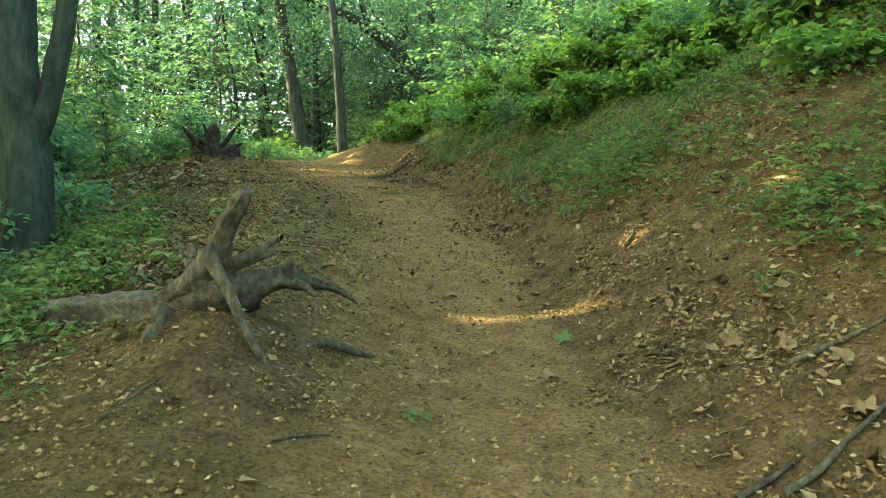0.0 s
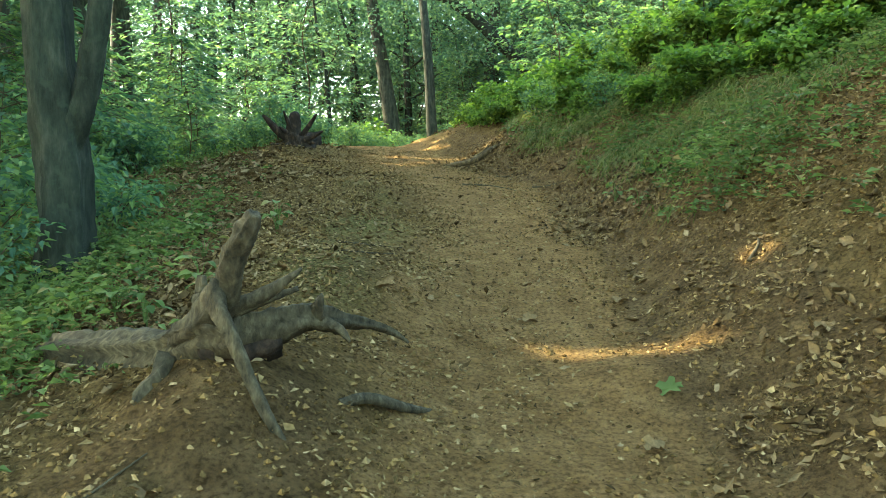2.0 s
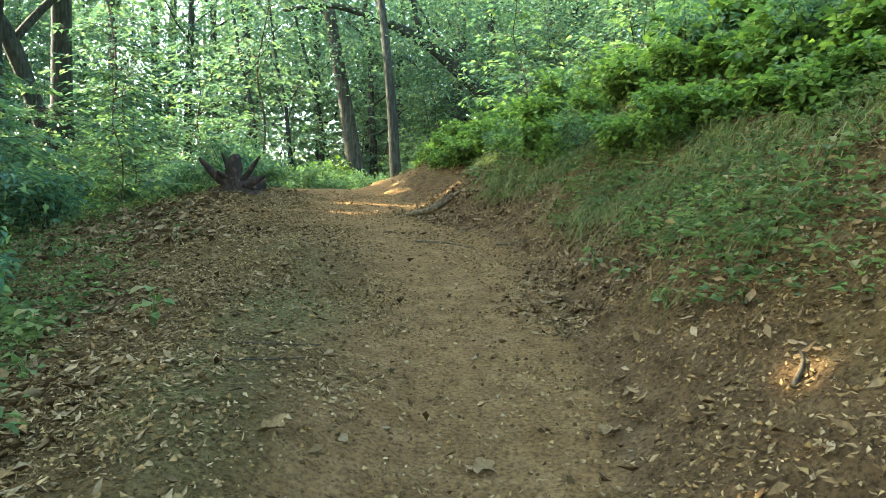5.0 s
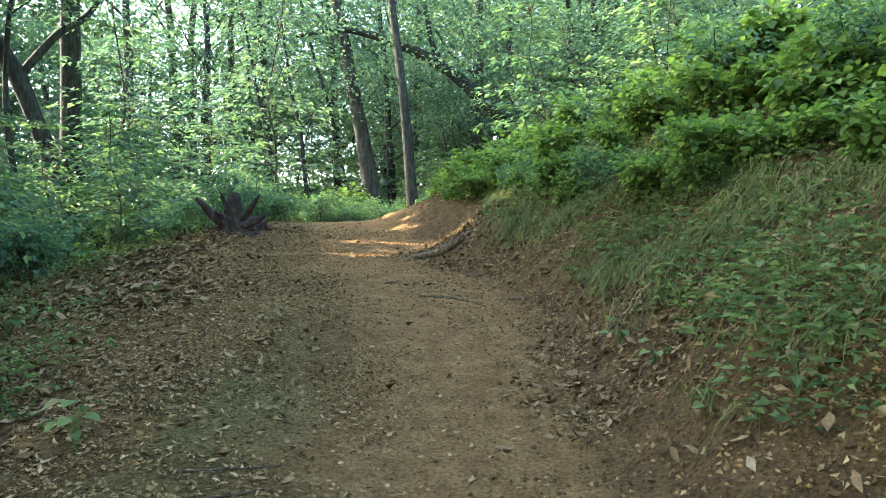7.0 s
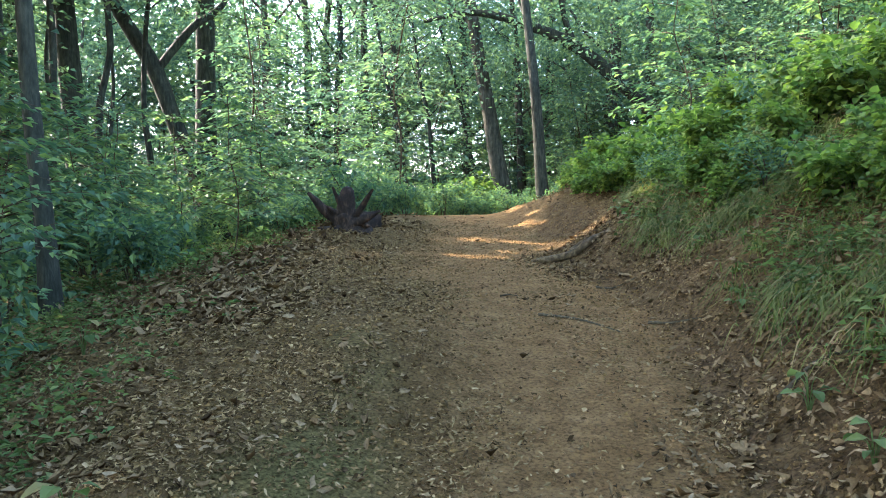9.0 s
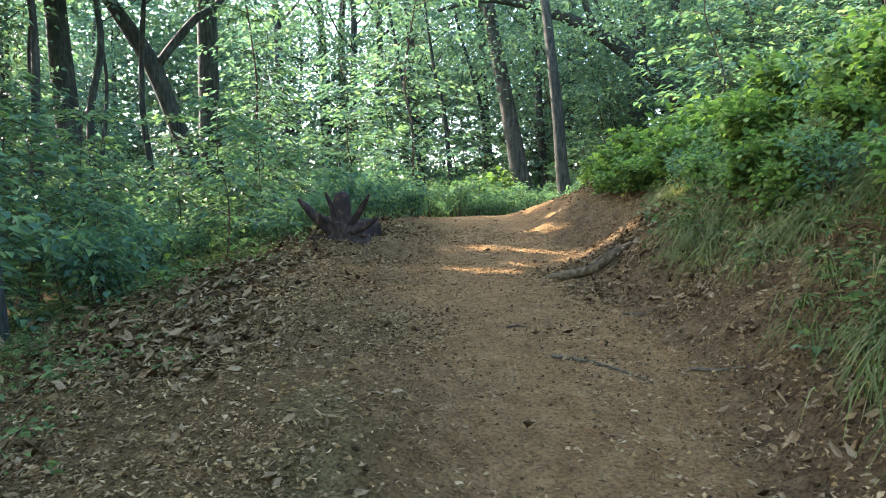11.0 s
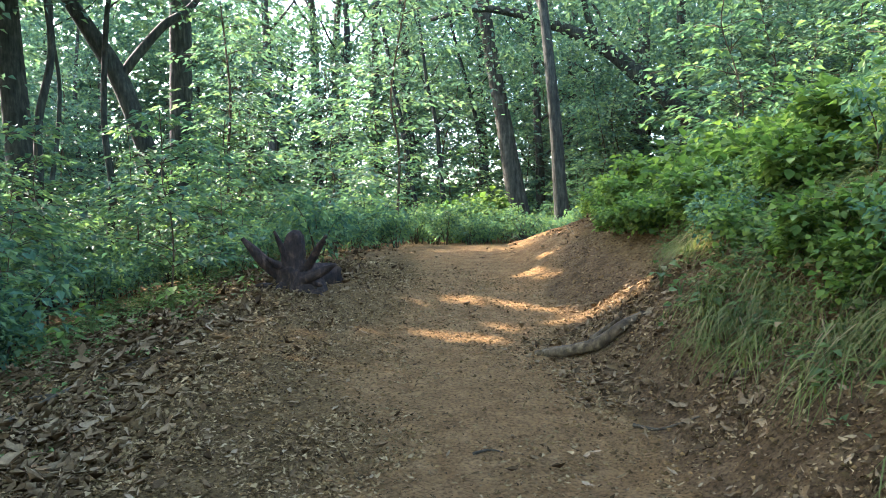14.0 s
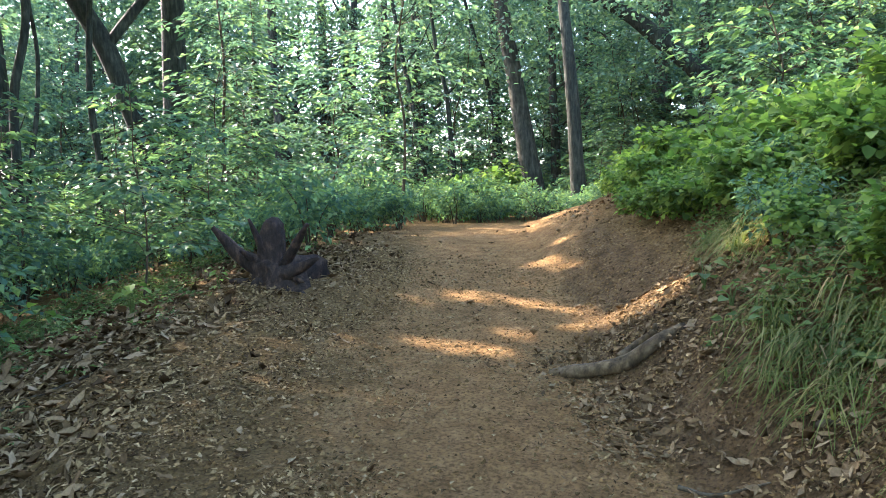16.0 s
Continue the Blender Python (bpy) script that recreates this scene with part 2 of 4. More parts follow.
def smooth_line(points, steps):
    """A rounded line through the given points (Catmull-Rom); columns past the third ride along."""
    p = np.asarray(points, float)
    p = np.concatenate([[2 * p[0] - p[1]], p, [2 * p[-1] - p[-2]]])
    out = []
    for i in range(1, len(p) - 2):
        for t in np.linspace(0, 1, steps, endpoint=False):
            a, b, c, d = p[i - 1 : i + 3]
            out.append(0.5 * (2 * b + (c - a) * t + (2 * a - 5 * b + 4 * c - d) * t * t + (3 * b - a - 3 * c + d) * t**3))
    return np.array(out + [p[-2]])


def tube_arrays(line, sides=8, knots=0.0, seed=0, flare=0.0):
    """A tapering limb along rows of x, y, z, radius, closed at both ends, with an uneven skin."""
    rnd = np.random.RandomState(seed)
    line = np.asarray(line, float)
    n = len(line)
    way = np.gradient(line[:, :3], axis=0)
    way /= np.linalg.norm(way, axis=1, keepdims=True) + 1e-9
    ref = np.where(np.abs(way[:, 2:]) < 0.9, [[0, 0, 1.0]], [[1.0, 0, 0]])
    ref = np.tile(ref[0], (n, 1)) if np.abs(way @ ref[0]).max() < 0.95 else ref
    u = np.cross(way, ref)
    u /= np.linalg.norm(u, axis=1, keepdims=True) + 1e-9
    v = np.cross(way, u)
    a = np.linspace(0, 2 * np.pi, sides, endpoint=False)
    rough = rnd.rand(n + 4, sides) - 0.5
    rough = sum(rough[k : k + n] for k in range(5)) / 2.6
    rough = (rough + np.roll(rough, 1, 1)) * 0.7
    ridge = 1 + knots * 1.3 * (rnd.rand(sides) - 0.5)[None] + knots * rough
    if flare:
        along_it = np.arange(n)[:, None] / n
        ridge = ridge + flare * np.exp(-along_it * 22) * (0.6 + 0.6 * np.cos(a * 4 + rnd.rand() * 6))[None]
    r = line[:, 3:4] * ridge
    ring = line[:, None, :3] + r[..., None] * (np.cos(a)[None, :, None] * u[:, None] + np.sin(a)[None, :, None] * v[:, None])
    verts = np.concatenate([ring.reshape(-1, 3), line[:1, :3], line[-1:, :3]])
    i, j = np.meshgrid(np.arange(n - 1), np.arange(sides), indexing="ij")
    k = (j + 1) % sides
    quads = np.stack([i * sides + j, i * sides + k, (i + 1) * sides + k, (i + 1) * sides + j], -1).reshape(-1, 4)
    tris = np.concatenate([quads[:, [0, 1, 2]], quads[:, [0, 2, 3]]])
    j = np.arange(sides)
    caps = np.concatenate([np.stack([np.full(sides, n * sides), (j + 1) % sides, j], -1),
                           np.stack([np.full(sides, n * sides + 1), (n - 1) * sides + j, (n - 1) * sides + (j + 1) % sides], -1)])
    return verts, np.concatenate([tris, caps])


def limb(name, points, mat, parent=None, sides=9, steps=5, knots=0.18, seed=0, flare=0.0, label=""):
    v, f = tube_arrays(smooth_line(points, steps), sides, knots, seed, flare)
    return part(name, mesh_from(name, v, f, mat, True), parent, label)


def leaf_arrays(place, way, up, length, width, fold=0.25, droop=0.15, full=True):
    """Leaves from rows of stalk end, direction and facing. full: five points with a sunken midrib; else a folded diamond."""
    n = len(place)
    way = way / (np.linalg.norm(way, axis=1, keepdims=True) + 1e-9)
    side = np.cross(way, up)
    side /= np.linalg.norm(side, axis=1, keepdims=True) + 1e-9
    up = np.cross(side, way)
    L, W = np.asarray(length).reshape(-1, 1) * np.ones((n, 1)), np.asarray(width).reshape(-1, 1) * np.ones((n, 1))
    belly = place + way * L * 0.42
    tip = place + way * L - up * L * droop
    left, right = belly + side * W * 0.5 + up * W * fold, belly - side * W * 0.5 + up * W * fold
    base = np.arange(n)[:, None]
    if not full:
        return np.stack([place, right, tip, left], 1).reshape(-1, 3), np.concatenate([base * 4 + [[0, 1, 2]], base * 4 + [[0, 2, 3]]])
    far = place + way * L * 0.72 - up * L * droop * 0.4
    l2, r2 = far + side * W * 0.36 + up * W * fold * 0.6, far - side * W * 0.36 + up * W * fold * 0.6
    v = np.stack([place, right, r2, tip, l2, left, belly], 1).reshape(-1, 3)
    return v, np.concatenate([base * 7 + [q] for q in ([0, 1, 6], [1, 2, 6], [2, 3, 6], [3, 4, 6], [4, 5, 6], [5, 0, 6])])


def random_ways(rnd, n, lift=0.0, spread=1.0):
    w = rnd.normal(size=(n, 3)) * [1, 1, spread]
    w /= np.linalg.norm(w, axis=1, keepdims=True) + 1e-9
    w[:, 2] += lift
    return w


# ---- openings in the leaf roof through which the sun falls: place on the ground, half widths across and along ----
GLINTS = [(-2.4, 13.47, 1.92, 0.08), (-2.1, 13.46, 1.91, 0.10), (-1.75, 13.44, 1.9, 0.10), (-1.4, 13.42, 1.89, 0.11), (-1.2, 13.85, 1.92, 0.09),
          (-2.35, 14.66, 2.02, 0.07), (-1.95, 14.95, 2.03, 0.11), (-1.6, 15.1, 2.04, 0.10), (-1.4, 15.32, 2.06, 0.12), (-1.15, 14.75, 2.03, 0.12), (-0.85, 14.6, 2.06, 0.10),
          (-1.25, 16.2, 2.17, 0.13), (-0.95, 15.7, 2.16, 0.12), (-1.0, 16.9, 2.3, 0.10), (-1.6, 16.0, 2.13, 0.07),
          (-0.62, 14.1, 2.0, 0.14), (-0.42, 14.02, 2.1, 0.15), (-0.22, 13.94, 2.2, 0.17), (-0.05, 13.85, 2.3, 0.15), (0.55, 13.8, 2.7, 0.16), (0.72, 13.78, 2.8, 0.14),
          (0.4, 4.87, 0.71, 0.07), (0.62, 4.86, 0.71, 0.06), (0.8, 4.83, 0.73, 0.08), (1.0, 4.79, 0.78, 0.09), (1.18, 4.75, 0.84, 0.09),
          (1.6, 5.25, 1.28, 0.10), (2.45, 4.72, 1.72, 0.08), (2.35, 4.68, 1.6, 0.06), (1.95, 2.92, 0.9, 0.05), (-5.7, 28.8, 3.2, 0.6), (-6.2, 29.4, 3.2, 0.5)]
RAY = np.array(SUN_WAY)


def keep_glints(p):
    """Which of the places stand outside every shaft of sun."""
    ok = np.ones(len(p), bool)
    for x, y, z, r in GLINTS:
        r = r * 1.7
        d = p - (x, y, z)
        s = d @ RAY
        ok &= (np.linalg.norm(d - s[:, None] * RAY, axis=1) > r) | (s < 0.4)
    return ok


def spray_crown(rnd, centre, radius, clumps, per, size, lift=0.0):
    """Leaves in flat sprays through an uneven crown: places, ways and facings."""
    c = rnd.normal(size=(clumps, 3))
    c /= np.linalg.norm(c, axis=1, keepdims=True)
    c *= (rnd.rand(clumps, 1) ** 0.45) * np.array(radius)
    hubs = np.repeat(c, per, 0) + np.array(centre)
    off = rnd.normal(size=(clumps * per, 3)) * np.array([1, 1, 0.28]) * np.repeat(0.25 + 0.35 * rnd.rand(clumps, 1), per, 0) * size
    way = off * [1, 1, 0.3] + rnd.normal(size=off.shape) * 0.25
    up = np.array([0, 0, 1.0]) + rnd.normal(size=off.shape) * 0.45
    return hubs + off, way, up


# ---- the ground, one sheet to the horizon ----
def ground_sheet():
    def lines(lo, hi, step, reach):
        mid = np.arange(lo, hi, step)
        out = np.cumsum(step * 1.22 ** np.arange(1, 60))
        out = out[out < reach]
        return np.concatenate([lo - out[::-1], mid, hi + out])

    xs, ys = lines(-5.0, 3.6, 0.034, 900), lines(1.2, 16.5, 0.038, 900)
    gx, gy = np.meshgrid(xs, ys)
    x, y = gx.ravel(), gy.ravel()
    z = ground(x, y)
    w = len(xs)
    i, j = np.meshgrid(np.arange(len(ys) - 1), np.arange(w - 1), indexing="ij")
    quads = np.stack([i * w + j, i * w + j + 1, (i + 1) * w + j + 1, (i + 1) * w + j], -1).reshape(-1, 4)
    me = mesh_from("ground", np.stack([x, y, z], -1), quads, EARTH, True)
    toe, rim, mid = along(5, y), along(3, y), along(1, y)
    trail = ease((x - np.maximum(rim, mid - 1.7) + 0.1) / 1.0) * (0.5 + 0.5 * ease((x - mid + 1.05) / 0.7)) * ease((toe + 0.45 + np.clip((y - 15.3) * 0.5, 0, 1.3) - x) / 0.7)
    clay = 0.8 * np.exp(-((x + 3.45) ** 2 + (y - 13.8) ** 2) / 0.35) + ease((x - toe + 0.1) / 0.4) * ease((toe + 1.35 + 0.4 * lumps(x, y, 1.5, 3) - x) / 0.5) + 0.9 * np.exp(-((x + 0.8) ** 2 + (y - 3.3) ** 2) / 0.55)
    moss = np.exp(-(((x - mid + 1.35) / 0.7) ** 2)) * ease((10.5 - y) / 3) * ease((y - 3.6) / 1.5) * 0.75 + 0.40 * np.exp(-((x + 0.95) ** 2 + (y - 2.75) ** 2) / 0.45)
    for name, values in (("trail", trail), ("clay", np.clip(clay, 0, 1)), ("moss", moss)):
        me.attributes.new(name, "FLOAT", "POINT").data.foreach_set("value", values.astype(np.float32))
    tagged(part("ground", me), "brown trodden earth trail between a bank and a litter-strewn slope", "ground", kind="structure")


ground_sheet()


def on_ground(x, y, lift=0.0):
    return float(ground(x, y)) + lift


# ---- standing trees ----
def tree(x, y, diameter, height, lean=(0, 0), bend=0.15, bark=BARK, crown=None, seed=0, forks=(), label="", limbs=4, name="tree", low=0.45):
    """Trunk with root flare, side limbs and a crown of leaf sprays. lean: shift of the top; forks: extra stems (rows of points)."""
    rnd = np.random.RandomState(seed)
    z = on_ground(x, y) - 0.15
    ob = holder(name, (x, y, z), label or "tall forest tree with dark furrowed trunk and leafy crown", "tree", "forest trees")
    r = diameter / 2
    steps = np.linspace(0, 1, 9)
    wob = np.cumsum(rnd.normal(size=(9, 2)) * bend * 0.35, 0)
    wob -= wob[0]
    pts = [(lean[0] * s + wob[i, 0], lean[1] * s + wob[i, 1], height * s, r * (1.12 - 0.75 * s)) for i, s in enumerate(steps)]
    limb("trunk", pts, bark, ob, 14, 5, 0.10, seed, 0.55)
    for fork in forks:
        limb("branch", fork, bark, ob, 10, 5, 0.12, seed + 7)
    ends = []
    for k in range(limbs):
        s = low + (0.95 - low) * (k + rnd.rand() * 0.6) / limbs
        b = np.array([np.interp(s, steps, [p[c] for p in pts]) for c in range(4)])
        a = rnd.rand() * 6.28 + k * 2.4
        reach = height * (0.10 + 0.13 * rnd.rand())
        w = np.array([math.cos(a), math.sin(a), 0.55 + 0.5 * rnd.rand()])
        rows = [(*b[:3], b[3] * 0.42), (*(b[:3] + w * reach * 0.4), b[3] * 0.30), (*(b[:3] + w * reach * (0.75, 0.75, 0.95) + (0, 0, 0.1)), b[3] * 0.20), (*(b[:3] + w * reach * (1.1, 1.1, 1.25)), b[3] * 0.08)]
        limb("branch", rows, bark, ob, 6, 4, 0.12, seed + k)
        ends.append(rows[-1][:3])
    if crown:
        count, radius, leaf = crown
        hubs = [np.array((lean[0] * 0.85, lean[1] * 0.85, height * 0.86))] + [np.array(e) for e in ends]
        P, D, U = [], [], []
        for hub in hubs:
            p, d, u = spray_crown(rnd, hub, (radius, radius, radius * 0.6), max(3, count // (len(hubs) * 24)), 24, 1.0)
            P.append(p), D.append(d), U.append(u)
        P, D, U = np.concatenate(P), np.concatenate(D), np.concatenate(U)
        ok = keep_glints(P + (x, y, z))
        P, D, U = P[ok], D[ok], U[ok]
        size = leaf * (0.7 + 0.6 * rnd.rand(len(P)))
        v, f = leaf_arrays(P, D, U, size, size * 0.62, 0.15, 0.2, False)
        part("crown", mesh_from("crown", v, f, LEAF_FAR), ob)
    return ob


def forked_tree():
    """The forked tree beside the trail's left shoulder."""
    x, y = FORK_AT
    z = on_ground(x, y) - 0.1
    ob = holder("tree", (x, y, z), "dark forked tree with mossy furrowed bark beside the trail", "tree", "forest trees")
    limb("trunk", [(0, 0, 0, 0.20), (0.02, 0, 0.5, 0.17), (0.0, 0, 1.0, 0.165), (-0.05, 0, 1.7, 0.15), (-0.10, 0.05, 3.0, 0.135), (-0.2, 0.1, 5.5, 0.11), (-0.3, 0.1, 8.5, 0.06)], BARK_MOSSY, ob, 18, 8, 0.24, 3, 0.35)
    limb("branch", [(0.02, 0, 0.85, 0.08), (0.13, -0.02, 1.12, 0.095), (0.23, -0.03, 1.4, 0.09), (0.33, -0.05, 1.8, 0.08), (0.42, -0.05, 2.4, 0.07), (0.6, 0.1, 4.5, 0.05), (0.8, 0.2, 7.0, 0.03)], BARK_MOSSY, ob, 13, 8, 0.24, 4)
    rnd = np.random.RandomState(8)
    P, D, U = spray_crown(rnd, (0, 0, 7.0), (3.2, 3.2, 2.2), 180, 24, 1.0)
    ok = keep_glints(P + (x, y, z))
    v, f = leaf_arrays(P[ok], D[ok], U[ok], 0.14, 0.09, 0.15, 0.2, False)
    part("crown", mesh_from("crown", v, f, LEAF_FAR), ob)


FORK_AT = (-2.93, 5.8)
forked_tree()
tree(-4.3, 32.5, 0.60, 17, (-3.0, 0.4), 0.10, BARK_PALE, (2600, 3.6, 0.19), 11, label="straight greyish tree trunk leaning slightly beside the bend")
tree(-2.4, 28.0, 0.36, 13, (-1.2, 0.3), 0.20, BARK, (2000, 3.0, 0.18), 12, label="slim dark tree trunk with a slight curve")
tree(-7.2, 33.0, 0.20, 9, (-1.6, 0), 0.2, BARK, (1400, 2.4, 0.18), 13, label="thin dark young tree beyond the bend")
tree(-12.3, 24.3, 0.66, 18, (0.2, 0.2), 0.05, BARK, (3400, 4.0, 0.18), 14, label="thick dark straight tree on the slope below the trail")
tree(-12.85, 19.8, 0.58, 16, (-0.8, 0), 0.10, BARK, (3400, 3.8, 0.18), 15, label="thick dark leaning tree on the slope below the trail")
tree(-5.7, 10.8, 0.20, 10, (-0.5, 0.1), 0.12, BARK, (2600, 2.6, 0.15), 16, label="slender tree standing just below the trail edge")
tree(-9.2, 36.0, 0.22, 13, (-2.6, 0), 0.15, BARK, (1600, 2.6, 0.18), 18, label="thin leaning tree among the undergrowth")
tree(-6.2, 38.0, 0.22, 13, (-3.0, 0), 0.2, BARK, (1600, 2.6, 0.18), 19, label="thin leaning tree among the undergrowth")


def leaning_trunk():
    """A trunk that leans out of the hillside in an arch over the bend."""
    x, y = 2.2, 31.0
    z = on_ground(x, y)
    ob = holder("leaning_tree", (x, y, z), "dark tree leaning far over out of the hillside", "tree", "forest trees")
    top = 7.3 - z
    limb("trunk", [(1.6, 0, -0.3, 0.34), (0.4, 0, top * 0.42, 0.30), (-1.4, 0, top * 0.78, 0.27), (-2.6, 0, top, 0.25), (-3.9, 0.1, top + 1.1, 0.22), (-5.6, 0.2, top + 2.0, 0.17), (-7.6, 0.2, top + 2.6, 0.12), (-9.5, 0.2, top + 2.4, 0.06)], BARK, ob, 12, 6, 0.16, 5)
    limb("branch", [(-3.9, 0.1, top + 1.1, 0.12), (-4.3, 0.1, top + 2.2, 0.10), (-4.6, 0.1, top + 4.0, 0.06)], BARK, ob, 7, 4, 0.1, 6)
    rnd = np.random.RandomState(9)
    P, D, U = spray_crown(rnd, (-3.0, -0.5, top + 1.6), (6.0, 2.5, 3.2), 230, 24, 1.0)
    v, f = leaf_arrays(P, D, U, 0.17, 0.11, 0.15, 0.2, False)
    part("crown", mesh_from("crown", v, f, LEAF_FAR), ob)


def forked_leaner():
    """A dark tree that leans away down the slope and forks above the undergrowth."""
    x, y = -10.9, 23.3
    z = on_ground(x, y) - 0.2
    ob = holder("tree", (x, y, z), "leaning forked tree with dark crooked limbs", "tree", "forest trees")
    rel = lambda rows: [(a - x, c - y, h - z, r * 0.78) for a, c, h, r in rows]
    limb("trunk", rel([(-10.9, 23.3, 1.2, 0.36), (-11.5, 22.9, 3.1, 0.31), (-12.0, 22.5, 4.8, 0.29), (-12.5, 22.1, 6.6, 0.28), (-13.4, 21.4, 8.5, 0.20), (-14.4, 20.6, 11.0, 0.14), (-15.0, 20.0, 14.0, 0.07)]), BARK, ob, 12, 6, 0.14, 15)
    limb("branch", rel([(-12.45, 22.15, 6.4, 0.15), (-12.1, 22.4, 7.0, 0.15), (-11.6, 22.8, 7.8, 0.13), (-11.0, 23.2, 8.4, 0.11), (-10.2, 23.6, 10.0, 0.07)]), BARK, ob, 9, 5, 0.14, 16)
    limb("branch", rel([(-13.2, 21.5, 8.1, 0.10), (-13.6, 21.3, 8.6, 0.09), (-14.2, 21.0, 8.8, 0.06), (-15.2, 20.6, 9.6, 0.03)]), BARK, ob, 7, 5, 0.14, 17)
    rnd = np.random.RandomState(19)
    P, D, U = spray_crown(rnd, (-2.5, -1.5, 10.5), (3.2, 3.2, 2.0), 110, 24, 1.0)
    ok = keep_glints(P + (x, y, z))
    v, f = leaf_arrays(P[ok], D[ok], U[ok], 0.17, 0.11, 0.15, 0.2, False)
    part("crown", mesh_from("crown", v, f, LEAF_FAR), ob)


leaning_trunk()
forked_leaner()

def shades_glint(x, y, height, wide=1.0, low=0.0):
    """Whether a plant at x, y would stand in a shaft of sun."""
    s = np.linspace(0.5, 26, 90)
    base = on_ground(x, y)
    for gx, gy, gz, r in GLINTS:
        p = np.array((gx, gy, gz)) + s[:, None] * RAY
        if ((np.hypot(p[:, 0] - x, p[:, 1] - y) < wide) & (p[:, 2] < base + height) & (p[:, 2] > base + low)).any():
            return True
    return False


def in_view_lane(x, y):
    """Whether a place stands in the lanes left open towards the large trunks."""
    a, d = math.degrees(math.atan2(0.1 - x, y - 7.5)), math.hypot(x - 0.1, y - 7.5)
    return (33 < a < 48 and d < 24) or (6 < a < 13.5 and d < 26)


def shades_bend(x, y):
    """Whether a tree would stand in the sun's way to the clearing beyond the bend."""
    for cx, cy in ((-5.5, 29.0), (-3.5, 31.0)):
        u, w = x - cx, y - cy
        s, off = (-0.8 * u + 0.3 * w) / 0.854, abs(0.3 * u + 0.8 * w) / 0.854
        if -2.5 < s < 13 and off < 3.0:
            return True
    return False


# the wood further off: a few grown trees, set out again and again
rnd = np.random.RandomState(21)
KINDS = [tree(-20 - 3 * k, 44 + 2 * k, 0.30 + 0.06 * k, 12 + 1.5 * k, (0.6 - 0.5 * k, 0.2), 0.25, (BARK, BARK_PALE)[k % 2], (5600, 3.8, 0.19), 40 + k, limbs=6, low=0.25) for k in range(4)]
spots = []


def clear_of_trail(x, y, gap):
    return y > 33 or min(abs(x - float(along(1, y + d))) for d in (-3, -1.5, 0, 1.5, 3)) > (gap if y < 20.5 else min(gap, 2.1))


while len(spots) < 40:
    a, d = rnd.uniform(-0.95, 1.15), rnd.uniform(16, 62)
    x, y = -d * math.sin(a), 8 + d * math.cos(a)
    right = x > float(along(5, y))
    if not clear_of_trail(x, y, 4.2) or any((x - p) ** 2 + (y - q) ** 2 < 7.5 for p, q in spots) or (right and d < 34):
        continue
    if any(abs(math.atan2(-(x - 0.1), y - c) - math.atan2(-(p - 0.1), q - c)) < 0.03 and d < math.hypot(p, q - 8) for p, q in ((-4.75, 32.5), (-2.75, 28), (-12.3, 24.3), (-13, 19.8)) for c in (2, 8)):
        continue
    if shades_glint(x, y, 15, 5.6, 3.0) or in_view_lane(x, y) or shades_bend(x, y):
        continue
    spots.append((x, y))
    k = KINDS[len(spots) % 4]
    copy_thing(k, pose(x, y, on_ground(x, y) - 0.15, 0, 0, rnd.uniform(0, 360)) @ Matrix.Scale(rnd.uniform(0.8, 1.2), 4))
for x, y, s in ((3.5, 38, 1.0), (8, 34, 1.1), (9.5, 27, 0.9), (5.5, 47, 1.2), (12, 40, 1.2), (0.5, 55, 1.3), (13, 21, 1.0), (-7, 56, 1.3), (-0.5, 45, 1.1), (-9, 47, 1.2), (-15.5, 42, 1.15), (-18.5, 46, 1.3), (-17, 51, 1.3), (-21, 53, 1.4), (-13, 46, 1.2), (15, 30, 1.1)):
    copy_thing(KINDS[int(abs(x) * 3) % 4], pose(x, y, on_ground(x, y) - 0.15, 0, 0, x * 77) @ Matrix.Scale(s, 4))
# unseen trees added behind and above the walker to shade the trail
for x, y, s in ((-9, -5, 1), (-5, -12, 1.1), (6, -9, 1)):
    copy_thing(KINDS[int(x * 3) % 4], pose(x, y, on_ground(x, y) - 0.15, 0, 0, x * 50) @ Matrix.Scale(s, 4))


# ---- leaf roof added on the sunward side to block the sun, each tree its own crown ----
rnd = np.random.RandomState(71)
for k in range(24):
    ty, s = -2.5 + 0.85 * k, (13.2, 16.6, 14.8)[k % 3]
    tx, tz = float(along(1, ty)) + (0.5, -0.6, 1.7)[k % 3], float(along(2, ty)) + 0.2
    x, y = tx + RAY[0] * s, ty + RAY[1] * s
    h = (tz + RAY[2] * s - on_ground(x, y)) / 0.84
    tree(x, y, 0.11 + 0.04 * (k % 3), h, (0.4 - 0.3 * (k % 4), 0.3), 0.25, BARK, (4200, 2.1, 0.15), 70 + k, limbs=4, low=0.6, label="slender young leafy tree added on the sunward slope for shade")


# nearer crowns added to shade the growth left of the rim
for k in range(13):
    ty, s = 1.5 + 1.35 * k, (9.4, 11.4)[k % 2]
    tx = float(along(3, ty)) - (1.2, 3.6, 2.4)[k % 3]
    tz = on_ground(tx, ty) + 0.5
    x, y = tx + RAY[0] * s, ty + RAY[1] * s
    if in_view_lane(x, y):
        continue
    h = (tz + RAY[2] * s - on_ground(x, y)) / 0.84
    tree(x, y, 0.08 + 0.03 * (k % 3), h, (0.3 - 0.3 * (k % 3), 0.2), 0.2, BARK, (3000, 2.0, 0.15), 110 + k, limbs=4, low=0.6, label="slender young leafy tree added on the sunward slope for shade")


